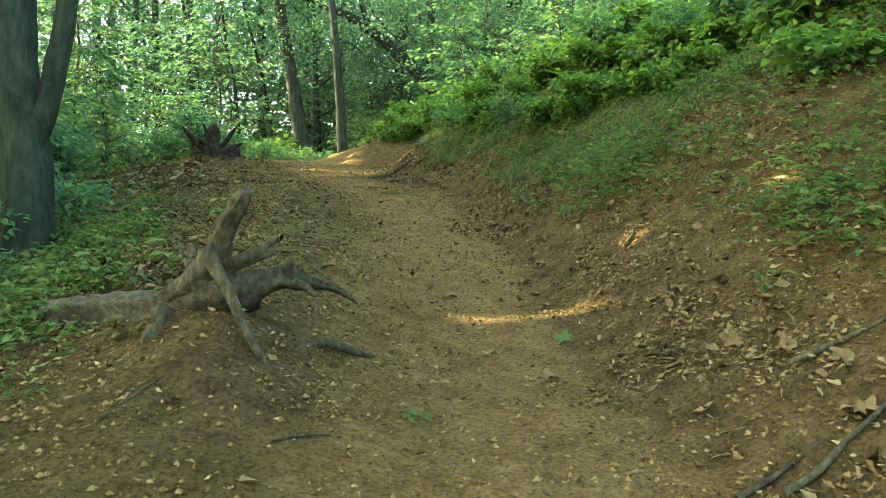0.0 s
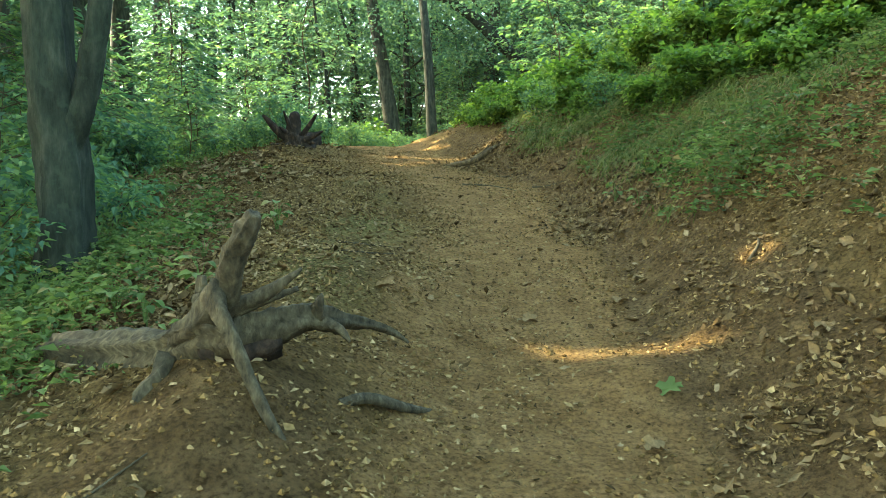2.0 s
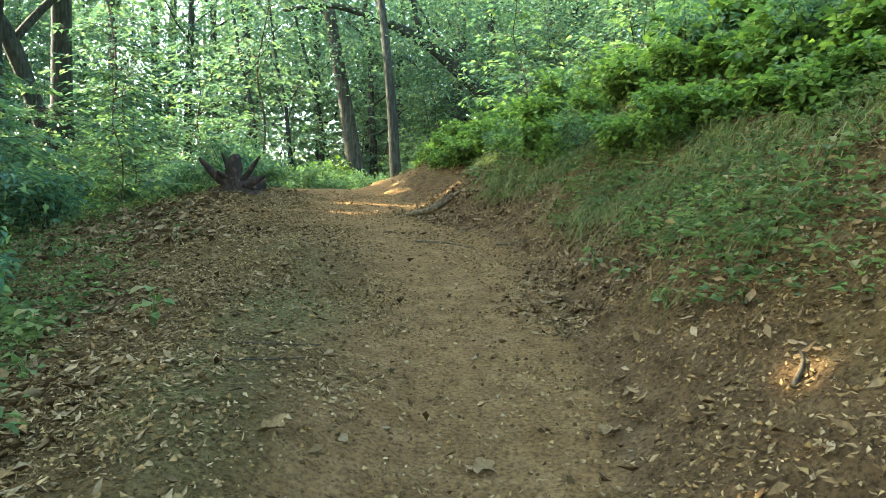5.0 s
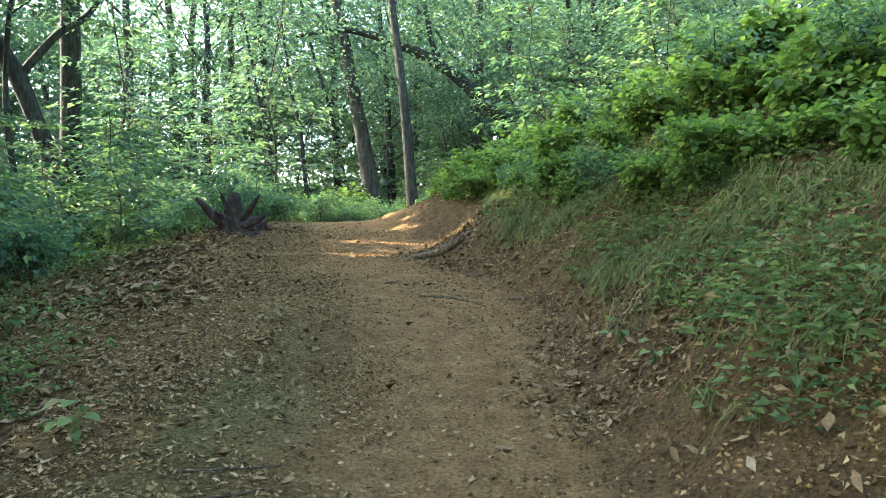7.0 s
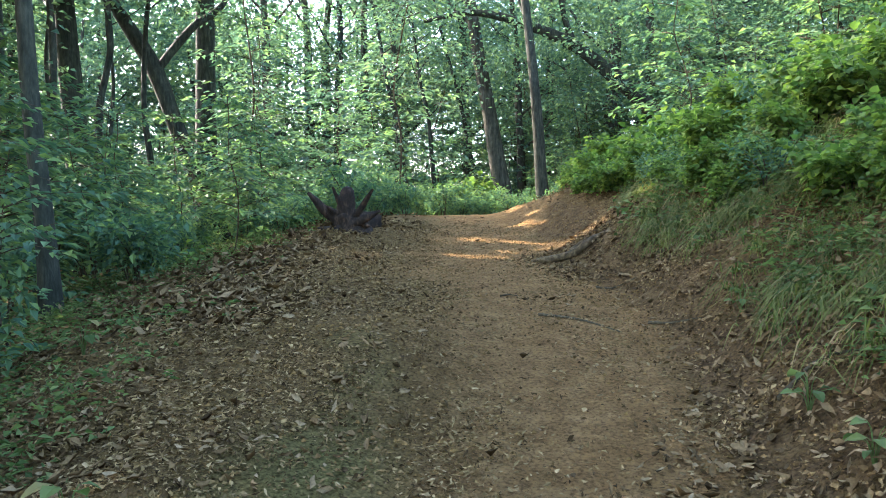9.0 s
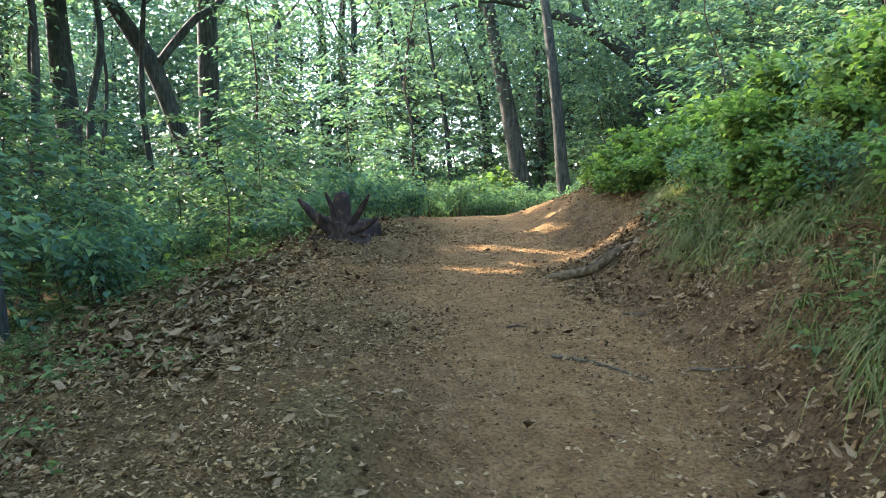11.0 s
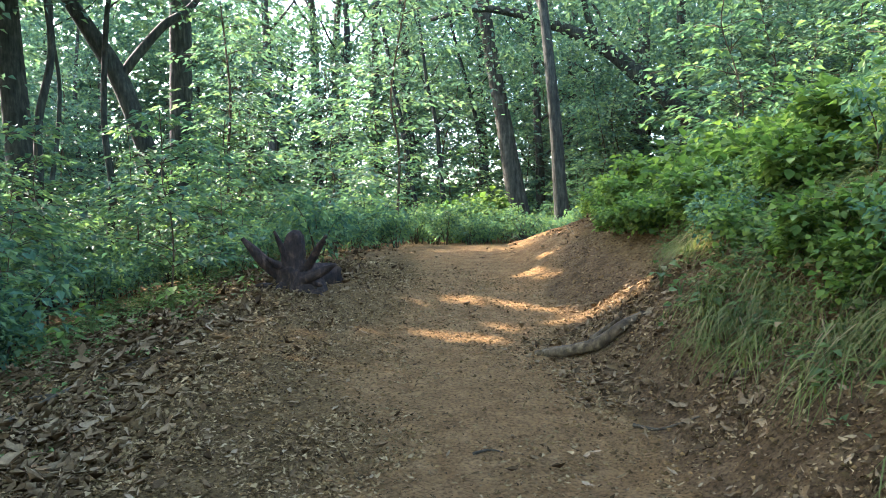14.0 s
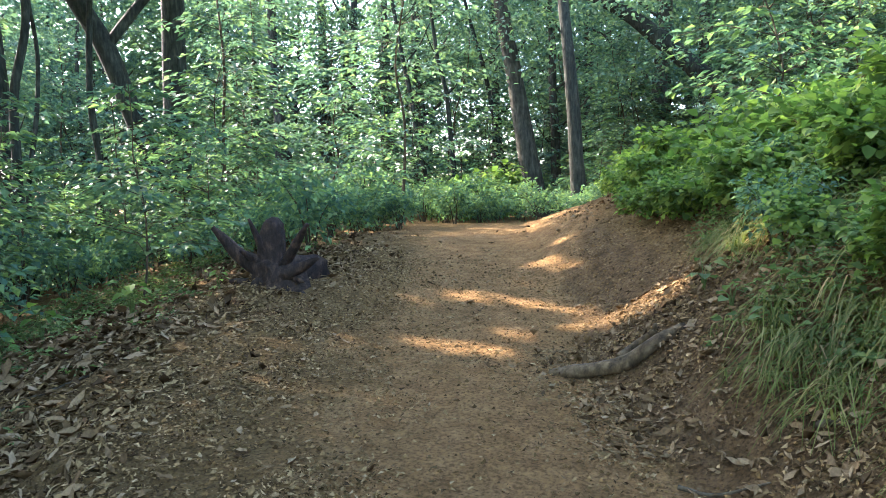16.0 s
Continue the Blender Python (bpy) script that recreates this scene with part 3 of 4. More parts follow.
# further crowns added to keep the sun off the bank
for k in range(9):
    ty, s = 0.5 + 1.15 * k, (15.5, 18.5)[k % 2]
    tx = float(along(5, ty)) + (1.7, 2.9)[k % 2]
    tz = on_ground(tx, ty) + 0.3
    x, y = tx + RAY[0] * s, ty + RAY[1] * s
    h = (tz + RAY[2] * s - on_ground(x, y)) / 0.84
    tree(x, y, 0.14 + 0.03 * (k % 3), h, (0.3 - 0.3 * (k % 3), 0.2), 0.2, BARK, (4200, 2.2, 0.15), 140 + k, limbs=4, low=0.6, label="slender young leafy tree added on the sunward slope for shade")


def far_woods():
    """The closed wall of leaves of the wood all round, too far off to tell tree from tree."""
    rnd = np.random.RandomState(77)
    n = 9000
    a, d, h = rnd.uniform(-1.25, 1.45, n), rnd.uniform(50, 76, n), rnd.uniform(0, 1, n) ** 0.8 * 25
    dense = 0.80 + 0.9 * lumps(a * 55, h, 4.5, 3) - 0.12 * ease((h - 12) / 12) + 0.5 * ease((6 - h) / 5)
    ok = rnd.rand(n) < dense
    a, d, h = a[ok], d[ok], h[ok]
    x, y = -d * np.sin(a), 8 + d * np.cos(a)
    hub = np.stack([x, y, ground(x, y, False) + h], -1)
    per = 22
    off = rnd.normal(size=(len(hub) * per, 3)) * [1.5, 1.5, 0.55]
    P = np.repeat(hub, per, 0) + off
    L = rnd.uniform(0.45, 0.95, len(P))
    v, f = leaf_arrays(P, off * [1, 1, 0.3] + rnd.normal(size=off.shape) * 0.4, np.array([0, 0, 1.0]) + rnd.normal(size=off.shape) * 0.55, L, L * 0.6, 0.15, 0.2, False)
    # the haze here is only the bluish tint of the leaves
    tagged(part("far_woods", mesh_from("far_woods", v, f, LEAF_FAR)), "dense green foliage of the wood far beyond, haze put into its colour", "woods", kind="stuff")


far_woods()


# ---- shrubs and saplings ----
def shrub(name, seed, height, spread, stems, leaves, size, mat, label, category="shrub", flat=0.4, lobes=False, tilt=0.0):
    rnd = np.random.RandomState(seed)
    ob = holder(name, (0, 0, 0), label, category, "undergrowth shrubs")
    P, D, U = [], [], []
    for s in range(stems):
        a, out = rnd.rand() * 6.28, spread * (0.35 + 0.65 * rnd.rand())
        h = height * (0.6 + 0.4 * rnd.rand())
        mid = np.array([math.cos(a) * out * 0.35, math.sin(a) * out * 0.35, h * 0.55])
        end = np.array([math.cos(a) * out, math.sin(a) * out, h])
        rows = [(0.03 * math.cos(a), 0.03 * math.sin(a), -0.1, 0.012 * height ** 0.5 + 0.004), (*mid, 0.009 * height ** 0.5), (*end, 0.002)]
        limb("stem", rows, TWIG, ob, 5, 5, 0.1, seed + s)
        line = smooth_line([r[:3] for r in rows], 12)
        n = leaves // stems
        t = rnd.rand(n) ** 0.7
        at = line[(len(line) * (0.25 + 0.74 * t)).astype(int)]
        twig = random_ways(rnd, n, 0.05, flat)
        reach = rnd.rand(n, 1) ** 0.6 * spread * 0.55 * (1.1 - 0.6 * t[:, None])
        P.append(at + twig * reach), D.append(twig + random_ways(rnd, n) * 0.6 - [0, 0, 0.15]), U.append(np.array([0, 0, 1.0]) + twig * [tilt, tilt, 0] + rnd.normal(size=(n, 3)) * 0.3)
    P, D, U = np.concatenate(P), np.concatenate(D), np.concatenate(U)
    L = size * (0.6 + 0.7 * rnd.rand(len(P)))
    v, f = leaf_arrays(P, D, U, L, L * (0.85 if lobes else 0.6), 0.18, 0.2, lobes)
    part("foliage", mesh_from("foliage", v, f, mat, lobes), ob)
    return ob


def far_away(ob, x, y):
    ob.location = (x, y, on_ground(x, y))
    return ob


def tier_tree(name, seed, height, spread, tiers, leaf, mat, label, base=0.2, category="shrub", full=False):
    """A thin upright stem with level branches in tiers, each a flat spray of leaves."""
    rnd = np.random.RandomState(seed)
    ob = holder(name, (0, 0, 0), label, category, "undergrowth shrubs")
    steps = np.linspace(0, 1, 7)
    wob = np.cumsum(rnd.normal(size=(7, 2)) * 0.03 * height, 0)
    rows = [(wob[i, 0], wob[i, 1], -0.1 + (height + 0.1) * q, 0.0032 * height ** 1.2 * (1.1 - 0.9 * q) + 0.003) for i, q in enumerate(steps)]
    limb("stem", rows, TWIG, ob, 6, 4, 0.1, seed)
    V, F, count, P, D = [], [], 0, [], []
    for j in range(tiers):
        q = base + (0.99 - base) * (j + 0.8 * rnd.rand()) / tiers
        start = np.array([np.interp(q, steps, [r[c] for r in rows]) for c in range(3)])
        for k in range(rnd.randint(3, 6)):
            a = rnd.rand() * 6.28
            n = spread * rnd.uniform(0.5, 1.05) * (1.1 - 0.65 * max(0.0, q - 0.35))
            out, side = np.array([math.cos(a), math.sin(a), 0]), np.array([-math.sin(a), math.cos(a), 0])
            line = np.array([start, start + out * n * 0.5 + (0, 0, n * 0.16), start + out * n + (0, 0, n * rnd.uniform(-0.08, 0.2))])
            v, f = tube_arrays(np.column_stack([smooth_line(line, 2), np.linspace(0.008, 0.002, 5)]), 3)
            V.append(v), F.append(f + count)
            count += len(v)
            m = int(9 + 16 * n / spread)
            t = rnd.uniform(0.2, 1.05, m)
            at = np.stack([np.interp(t, (0, 0.5, 1), line[:, c]) for c in range(3)], -1)
            sign = rnd.choice((-1.0, 1.0), m)[:, None]
            P.append(at + side * sign * rnd.rand(m, 1) * 0.30 * n * (1.15 - 0.7 * t[:, None]) + rnd.normal(size=(m, 3)) * [0.02, 0.02, 0.035])
            D.append(side * sign * 0.8 + out * 0.8 + rnd.normal(size=(m, 3)) * [0.3, 0.3, 0.12] - [0, 0, 0.15])
    P, D = np.concatenate(P), np.concatenate(D)
    tagged(part("twig_growth", mesh_from("twig_growth", np.concatenate(V), np.concatenate(F), TWIG, True), ob), kind="stuff")
    L = leaf * (0.65 + 0.6 * rnd.rand(len(P)))
    v, f = leaf_arrays(P, D, np.array([0, 0, 1.0]) + rnd.normal(size=P.shape) * 0.24, L, L * (0.78 if full else 0.62), 0.12, 0.2, full)
    part("foliage", mesh_from("foliage", v, f, mat), ob)
    return ob


TALL = [far_away(tier_tree("sapling", 100 + k, 2.2 + 0.6 * k, 1.15 + 0.1 * k, 7 + k, 0.15, LEAF, "thin-stemmed sapling with level green leaf sprays below the trail"), x, y) for k, (x, y) in enumerate(((-7.4, 18.6), (-6.6, 15.6), (-9.5, 16.5), (-8.4, 20.6)))]
WIDE = [far_away(shrub("shrub", 120 + k, 1.0 + 0.25 * k, 0.85, 4, 620, 0.118, LEAF, "low leafy green shrub among the trees"), x, y) for k, (x, y) in enumerate(((-5.6, 12.2), (-4.9, 17.4), (-5.4, 20.6)))]
BROAD = [far_away(shrub("broadleaf_shrub", 140 + k, 0.6 + 0.18 * k, 0.85, 6, 780, 0.122, LEAF_BRIGHT, "bright green broad-leaved shrub on the bank top", lobes=True, tilt=0.12, flat=0.3), x, y) for k, (x, y) in enumerate(((0.75, 16.2), (1.2, 15.4), (0.2, 17.6)))]



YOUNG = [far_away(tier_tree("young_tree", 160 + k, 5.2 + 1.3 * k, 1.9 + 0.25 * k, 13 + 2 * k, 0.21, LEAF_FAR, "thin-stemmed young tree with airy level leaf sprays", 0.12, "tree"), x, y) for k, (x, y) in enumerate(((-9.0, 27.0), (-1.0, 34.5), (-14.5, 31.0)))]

rnd = np.random.RandomState(31)
placed = 0
while placed < 130:
    a, d = rnd.uniform(-0.75, 1.1), rnd.uniform(17, 50)
    x, y = -d * math.sin(a), 8 + d * math.cos(a)
    if not clear_of_trail(x, y, 3.5) or shades_glint(x, y, 7, 2.0) or in_view_lane(x, y) or (shades_bend(x, y) and x < -6) or (x > float(along(5, y)) and d < 20):
        continue
    copy_thing(YOUNG[rnd.randint(3)], pose(x, y, on_ground(x, y) - 0.05, 0, 0, rnd.uniform(0, 360)) @ Matrix.Scale(rnd.uniform(0.75, 1.15) * (1 + max(0, d - 28) / 45), 4))
    placed += 1
placed = 0
while placed < 120:
    x, y = rnd.uniform(-19, -2.6), rnd.uniform(4.5, 36)
    gap = float(along(3, y)) - x
    if gap < 1.0 or (abs(x + 3.9) < 1.5 and 11.5 < y < 16.5) or (y > 18 and not clear_of_trail(x, y, 1.6)) or (gap < 2.2 and y < 13 and rnd.rand() < 0.6):
        continue
    low = gap < 2.6
    short = low or rnd.rand() < 0.4
    src, size = (WIDE if short else TALL)[rnd.randint(3)], rnd.uniform(0.7, 1.15) * (0.75 if low else 1)
    if shades_glint(x, y, 1.6 * size if short else 3.4 * size):
        continue
    copy_thing(src, pose(x, y, on_ground(x, y), 0, 0, rnd.uniform(0, 360)) @ Matrix.Scale(size, 4))
    placed += 1
placed = 0
while placed < 95:
    x, y = rnd.uniform(-20, 7), rnd.uniform(19.0, 42)
    if not clear_of_trail(x, y, 1.9) or (in_view_lane(x, y) and y > 22):
        continue
    near = y < 31 and -9 < x < 1
    copy_thing(WIDE[rnd.randint(3)] if near else (TALL + WIDE)[rnd.randint(7)], pose(x, y, on_ground(x, y), 0, 0, rnd.uniform(0, 360)) @ Matrix.Scale(rnd.uniform(0.45, 0.8) if near else rnd.uniform(0.8, 1.5), 4))
    placed += 1
for x, y, s in ((-0.4, 17.2, 0.55), (-0.25, 16.5, 0.5), (-0.5, 18.0, 0.55), (-0.65, 19.0, 0.55), (0.0, 16.0, 0.5), (-0.15, 17.8, 0.65), (-0.8, 20.2, 0.55), (-0.9, 21.4, 0.6), (-0.3, 19.0, 0.7), (0.15, 15.9, 0.6), (0.45, 15.3, 0.7), (0.35, 17.0, 0.8), (0.65, 16.2, 0.8), (0.5, 17.8, 0.8), (0.95, 15.6, 0.9), (1.0, 16.8, 1.0), (0.2, 18.8, 0.8), (0.1, 20.0, 0.8), (-0.3, 21.5, 0.8)):
    copy_thing(BROAD[rnd.randint(3)], pose(x, y, on_ground(x, y) - 0.05, 0, 0, rnd.uniform(0, 360)) @ Matrix.Scale(s, 4))
for x, y, s in ((-3.25, 5.25, 0.6), (-3.6, 5.7, 0.7), (-3.1, 6.7, 0.6), (-3.9, 7.3, 0.8), (-4.2, 8.4, 0.8)):
    copy_thing(WIDE[rnd.randint(3)], pose(x, y, on_ground(x, y), 0, 0, rnd.uniform(0, 360)) @ Matrix.Scale(s, 4))
for x, y, s in ((-4.4, 6.4, 0.75), (-4.9, 8.0, 0.8), (-5.0, 9.6, 0.8), (-4.9, 5.4, 0.8)):
    copy_thing(TALL[rnd.randint(3)], pose(x, y, on_ground(x, y), 0, 0, rnd.uniform(0, 360)) @ Matrix.Scale(s, 4))
placed = 0
while placed < 7:
    x, y = rnd.uniform(-11, -6.0), rnd.uniform(9, 19)
    size = rnd.uniform(0.9, 1.25)
    if in_view_lane(x, y) or shades_glint(x, y, 3.0 * size):
        continue
    copy_thing(TALL[rnd.randint(4)], pose(x, y, on_ground(x, y), 0, 0, rnd.uniform(0, 360)) @ Matrix.Scale(size, 4))
    placed += 1
placed = 0
while placed < 60:
    x, y = rnd.uniform(-11, 2.5), rnd.uniform(17.5, 27)
    if not clear_of_trail(x, y, 1.9):
        continue
    copy_thing(WIDE[rnd.randint(3)], pose(x, y, on_ground(x, y), 0, 0, rnd.uniform(0, 360)) @ Matrix.Scale(rnd.uniform(0.4, 0.72), 4))
    placed += 1
placed = 0
while placed < 18:
    y, up = rnd.uniform(11, 42), rnd.uniform(8.5, 17)
    x = float(along(5, min(y, 19))) + up
    copy_thing(YOUNG[rnd.randint(3)], pose(x, y, on_ground(x, y) - 0.1, 0, 0, rnd.uniform(0, 360)) @ Matrix.Scale(rnd.uniform(0.6, 1.0), 4))
    placed += 1
placed = 0
while placed < 230:
    y = rnd.uniform(7.5, 22)
    up = 1.25 + 6.2 * rnd.rand() ** 1.5
    x = float(along(5, y)) + up + max(0, 11 - y) * 0.22 + min(max(0, (y - 15) * 0.35), 1.4)
    src = (BROAD if rnd.rand() < 0.92 else WIDE)[rnd.randint(3)]
    copy_thing(src, pose(x, y, on_ground(x, y) - 0.05, 0, -12, rnd.uniform(0, 360)) @ Matrix.Scale(rnd.uniform(0.7, 1.0) * min(1.1, 0.26 + 0.22 * up), 4))
    placed += 1
placed = 0
while placed < 90:
    y, up = rnd.uniform(2, 10), rnd.uniform(2.4, 9)
    x = float(along(5, y)) + up
    copy_thing((BROAD + WIDE)[rnd.randint(6)], pose(x, y, on_ground(x, y) - 0.03, 0, 0, rnd.uniform(0, 360)) @ Matrix.Scale(rnd.uniform(0.6, 1.1), 4))
    placed += 1

for x, y, s in ((-5.6, 28.6, 1.5), (-6.3, 29.3, 1.4), (-5.0, 29.2, 1.4), (-5.9, 30.2, 1.7)):
    copy_thing(BROAD[rnd.randint(3)], pose(x, y, on_ground(x, y), 0, 0, rnd.uniform(0, 360)) @ Matrix.Scale(s, 4))
for x, y, s in ((-2.2, 26.4, 0.75), (-1.7, 25.7, 0.7), (-2.7, 26.8, 0.8), (-1.2, 24.8, 0.65), (-1.9, 24.6, 0.5), (-1.4, 23.4, 0.5), (-3.2, 26.0, 0.7)):
    copy_thing(WIDE[rnd.randint(3)], pose(x, y, on_ground(x, y), 0, 0, rnd.uniform(0, 360)) @ Matrix.Scale(s, 4))
# leaves that hide the foot of the leaning tree, and low growth behind the brow
for x, y, s in ((1.6, 27.5, 0.85), (2.6, 27.0, 0.85), (3.6, 28.0, 0.95), (2.0, 29.0, 0.9), (4.4, 27.0, 0.9), (3.0, 29.4, 0.95)):
    copy_thing(YOUNG[rnd.randint(2)], pose(x, y, on_ground(x, y) - 0.1, 0, 0, rnd.uniform(0, 360)) @ Matrix.Scale(s, 4))
placed = 0
while placed < 45:
    x, y = rnd.uniform(-13, -2), rnd.uniform(26, 33)
    copy_thing(WIDE[rnd.randint(3)], pose(x, y, on_ground(x, y), 0, 0, rnd.uniform(0, 360)) @ Matrix.Scale(rnd.uniform(0.6, 1.0), 4))
    placed += 1


# ---- low growth, kinds too many to count ----
def scatter(rnd, n, x0, x1, y0, y1, chance):
    """Random places on the ground kept by a chance between 0 and 1 at each."""
    x, y = rnd.uniform(x0, x1, n), rnd.uniform(y0, y1, n)
    ok = rnd.rand(n) < chance(x, y)
    x, y = x[ok], y[ok]
    return np.stack([x, y, ground(x, y)], -1)


def slope_up(p):
    e = 0.05
    gx = (ground(p[:, 0] + e, p[:, 1], False) - ground(p[:, 0] - e, p[:, 1], False)) / (2 * e)
    gy = (ground(p[:, 0], p[:, 1] + e, False) - ground(p[:, 0], p[:, 1] - e, False)) / (2 * e)
    n = np.stack([-gx, -gy, np.ones(len(p))], -1)
    return n / np.linalg.norm(n, axis=1, keepdims=True)


def herb_chance(x, y):
    toe, rim = along(5, y), along(3, y)
    patch = ease(0.5 + 1.3 * lumps(x, y, 0.9, 4))
    left = ease((rim - 0.35 - x) / 0.8) * ease((x - rim + 5.5) / 2) * (0.35 + 0.65 * patch) * (0.1 + 0.9 * ease((8.6 - y) / 2.2) + 0.5 * ease((rim - 2.0 - x) / 0.8))
    right = ease((x - toe - 0.6 - 0.55 * ease((6.2 - y) / 1.2) - 0.5 * ease((y - 12.6) / 0.6) - np.clip((y - 15) * 0.3, 0, 0.9)) / 0.45) * (0.3 + 0.7 * patch)
    return np.maximum(left * (y < 19), right * (1.0 - 0.15 * ease((y - 6) / 2)))


def herbs():
    rnd = np.random.RandomState(51)
    p = scatter(rnd, 74000, -8, 6, 2.2, 20, herb_chance)
    k = 9
    P = np.repeat(p, k, 0)
    a = rnd.rand(len(P)) * 6.28
    out = rnd.rand(len(P)) * 0.11
    h = 0.02 + np.repeat(rnd.rand(len(p)) ** 1.5, k) * 0.22 * (0.4 + 0.6 * rnd.rand(len(P)))
    way = np.stack([np.cos(a), np.sin(a), rnd.uniform(-0.1, 0.5, len(P))], -1)
    P = P + way * out[:, None] * [1, 1, 0] + h[:, None] * [0, 0, 1]
    U = np.array([0, 0, 1.0]) + rnd.normal(size=P.shape) * 0.3
    L = 0.018 + 0.062 * rnd.rand(len(P)) ** 1.8
    v, f = leaf_arrays(P, way, U, L, L * rnd.uniform(0.4, 0.75, len(P)), 0.2, 0.25, False)
    v = v + rnd.normal(size=v.shape) * 0.004
    tagged(part("ground_herbs", mesh_from("ground_herbs", v, f, LEAF_LOW)), "low green herbs and seedlings covering bank and slope", "herbs", kind="stuff")


def grass():
    rnd = np.random.RandomState(52)

    def chance(x, y):
        toe = along(5, y)
        band = ease((x - toe - 0.55 - 0.55 * ease((y - 12.5) / 0.5)) / 0.4) * ease((toe + 2.7 - x) / 0.9)
        return band * ease((y - 5.8) / 1.0) * ease((15.5 - y) / 1.5) * (0.4 + 0.6 * ease((y - 7.5) / 2)) * (0.2 + 0.75 * ease(0.5 + 1.5 * lumps(x, y, 0.6, 6)))

    tuft = scatter(rnd, 10500, -1, 4.5, 5.5, 15.5, chance)
    k, seg = 16, 5
    P = np.repeat(tuft, k, 0) + rnd.normal(size=(len(tuft) * k, 3)) * [0.05, 0.05, 0.005]
    n = len(P)
    a = np.pi + np.repeat(rnd.normal(size=len(tuft)) * 0.9, k) + rnd.normal(size=n) * 1.0
    way = np.stack([np.cos(a), np.sin(a) - 0.25], -1)
    L = rnd.uniform(0.12, 0.46, n) * np.repeat(rnd.uniform(0.6, 1.15, len(tuft)), k)
    rise = rnd.uniform(0.5, 1.15, n)
    t = np.linspace(0, 1, seg)
    flat = L[:, None] * (0.25 * t + 0.55 * t**2)
    lift = L[:, None] * (rise[:, None] * t - (0.55 + 0.75 * rise[:, None]) * t**2.2)
    x, y = P[:, :1] + way[:, :1] * flat, P[:, 1:2] + way[:, 1:] * flat
    z = np.maximum(P[:, 2:] + lift, ground(x.ravel(), y.ravel(), False).reshape(x.shape) + 0.01)
    line = np.stack([x, y, z], -1)
    side = np.stack([-way[:, 1], way[:, 0], np.zeros(n)], -1)[:, None] * (0.0052 * (1 - 0.85 * t))[None, :, None]
    v = np.stack([line - side, line + side], 2).reshape(-1, 3)
    b = np.arange(n)[:, None] * seg * 2
    f = np.concatenate([b + [[2 * s, 2 * s + 1, 2 * s + 3, 2 * s + 2]] for s in range(seg - 1)])
    tagged(part("bank_grass", mesh_from("bank_grass", v, f, GRASS)), "long thin drooping grass along the bank", "grass", kind="stuff")


def litter_chance(x, y):
    toe, rim, mid = along(5, y) + 1.1 * ease((y - 13.8) / 2), along(3, y), along(1, y)
    tread = np.exp(-(((x - mid - 0.1) / 0.65) ** 2))
    edge_r = np.exp(-(((x - toe - 0.15) / 0.55) ** 2))
    edge_l = (ease((mid - 0.7 - x) / 0.8) * 0.16 + ease((rim + 0.45 * lumps(x, y, 1.3, 11) - x) / 1.2) * 0.85) * (0.35 + 0.65 * ease((y - 3.6) / 1.2))
    drift = 0.18 + 0.82 * ease(0.45 + 2.0 * lumps(x, y, 0.85, 7))
    bare = 1 - 0.92 * np.exp(-((x + 0.85) ** 2 + (y - 2.9) ** 2) / 0.9)
    bare = bare * (1 - 0.85 * np.exp(-(((x + 1.35) / 0.65) ** 2 + ((y - 9.3) / 0.5) ** 2)))
    bare = bare * (1 - 0.9 * np.exp(-(((x + 0.38) / 0.45) ** 2 + ((y - 12.8) / 0.22) ** 2)))
    bare = bare * (1 - 0.9 * ease((y - 13.6) / 0.8) * ease((18.5 - y) / 1) * ease((along(5, y) + 1.9 - x) / 0.5) * ease((x - mid - 0.2) / 0.4))
    return bare * np.clip(0.05 + 0.75 * edge_r * drift + edge_l * drift + 0.62 * ease((x - toe - 0.3) / 0.4) * (0.35 + 0.65 * drift) * (0.45 + 0.55 * ease((y - 5.2) / 1.2)) - 0.25 * tread, 0.02, 1)


def crumb_chance(x, y):
    mid = along(1, y)
    drift = ease(0.42 + 1.9 * lumps(x, y, 0.55, 9) + 0.8 * lumps(x, y, 0.2, 13))
    cover = np.clip(0.16 + 0.7 * litter_chance(x, y) + 0.30 * ease((mid - 0.45 - x) / 0.4), 0, 1) * (0.22 + 0.78 * drift)
    bald = 0.9 * np.exp(-((x + 0.85) ** 2 + (y - 2.9) ** 2) / 1.1) + 0.85 * np.exp(-(((x + 1.35) / 0.62) ** 2 + ((y - 9.3) / 0.5) ** 2)) + 0.6 * ease((y - 13.5) / 1.5) * ease((x + 2.2) / 0.6)
    return cover * np.clip(1 - bald, 0, 1)


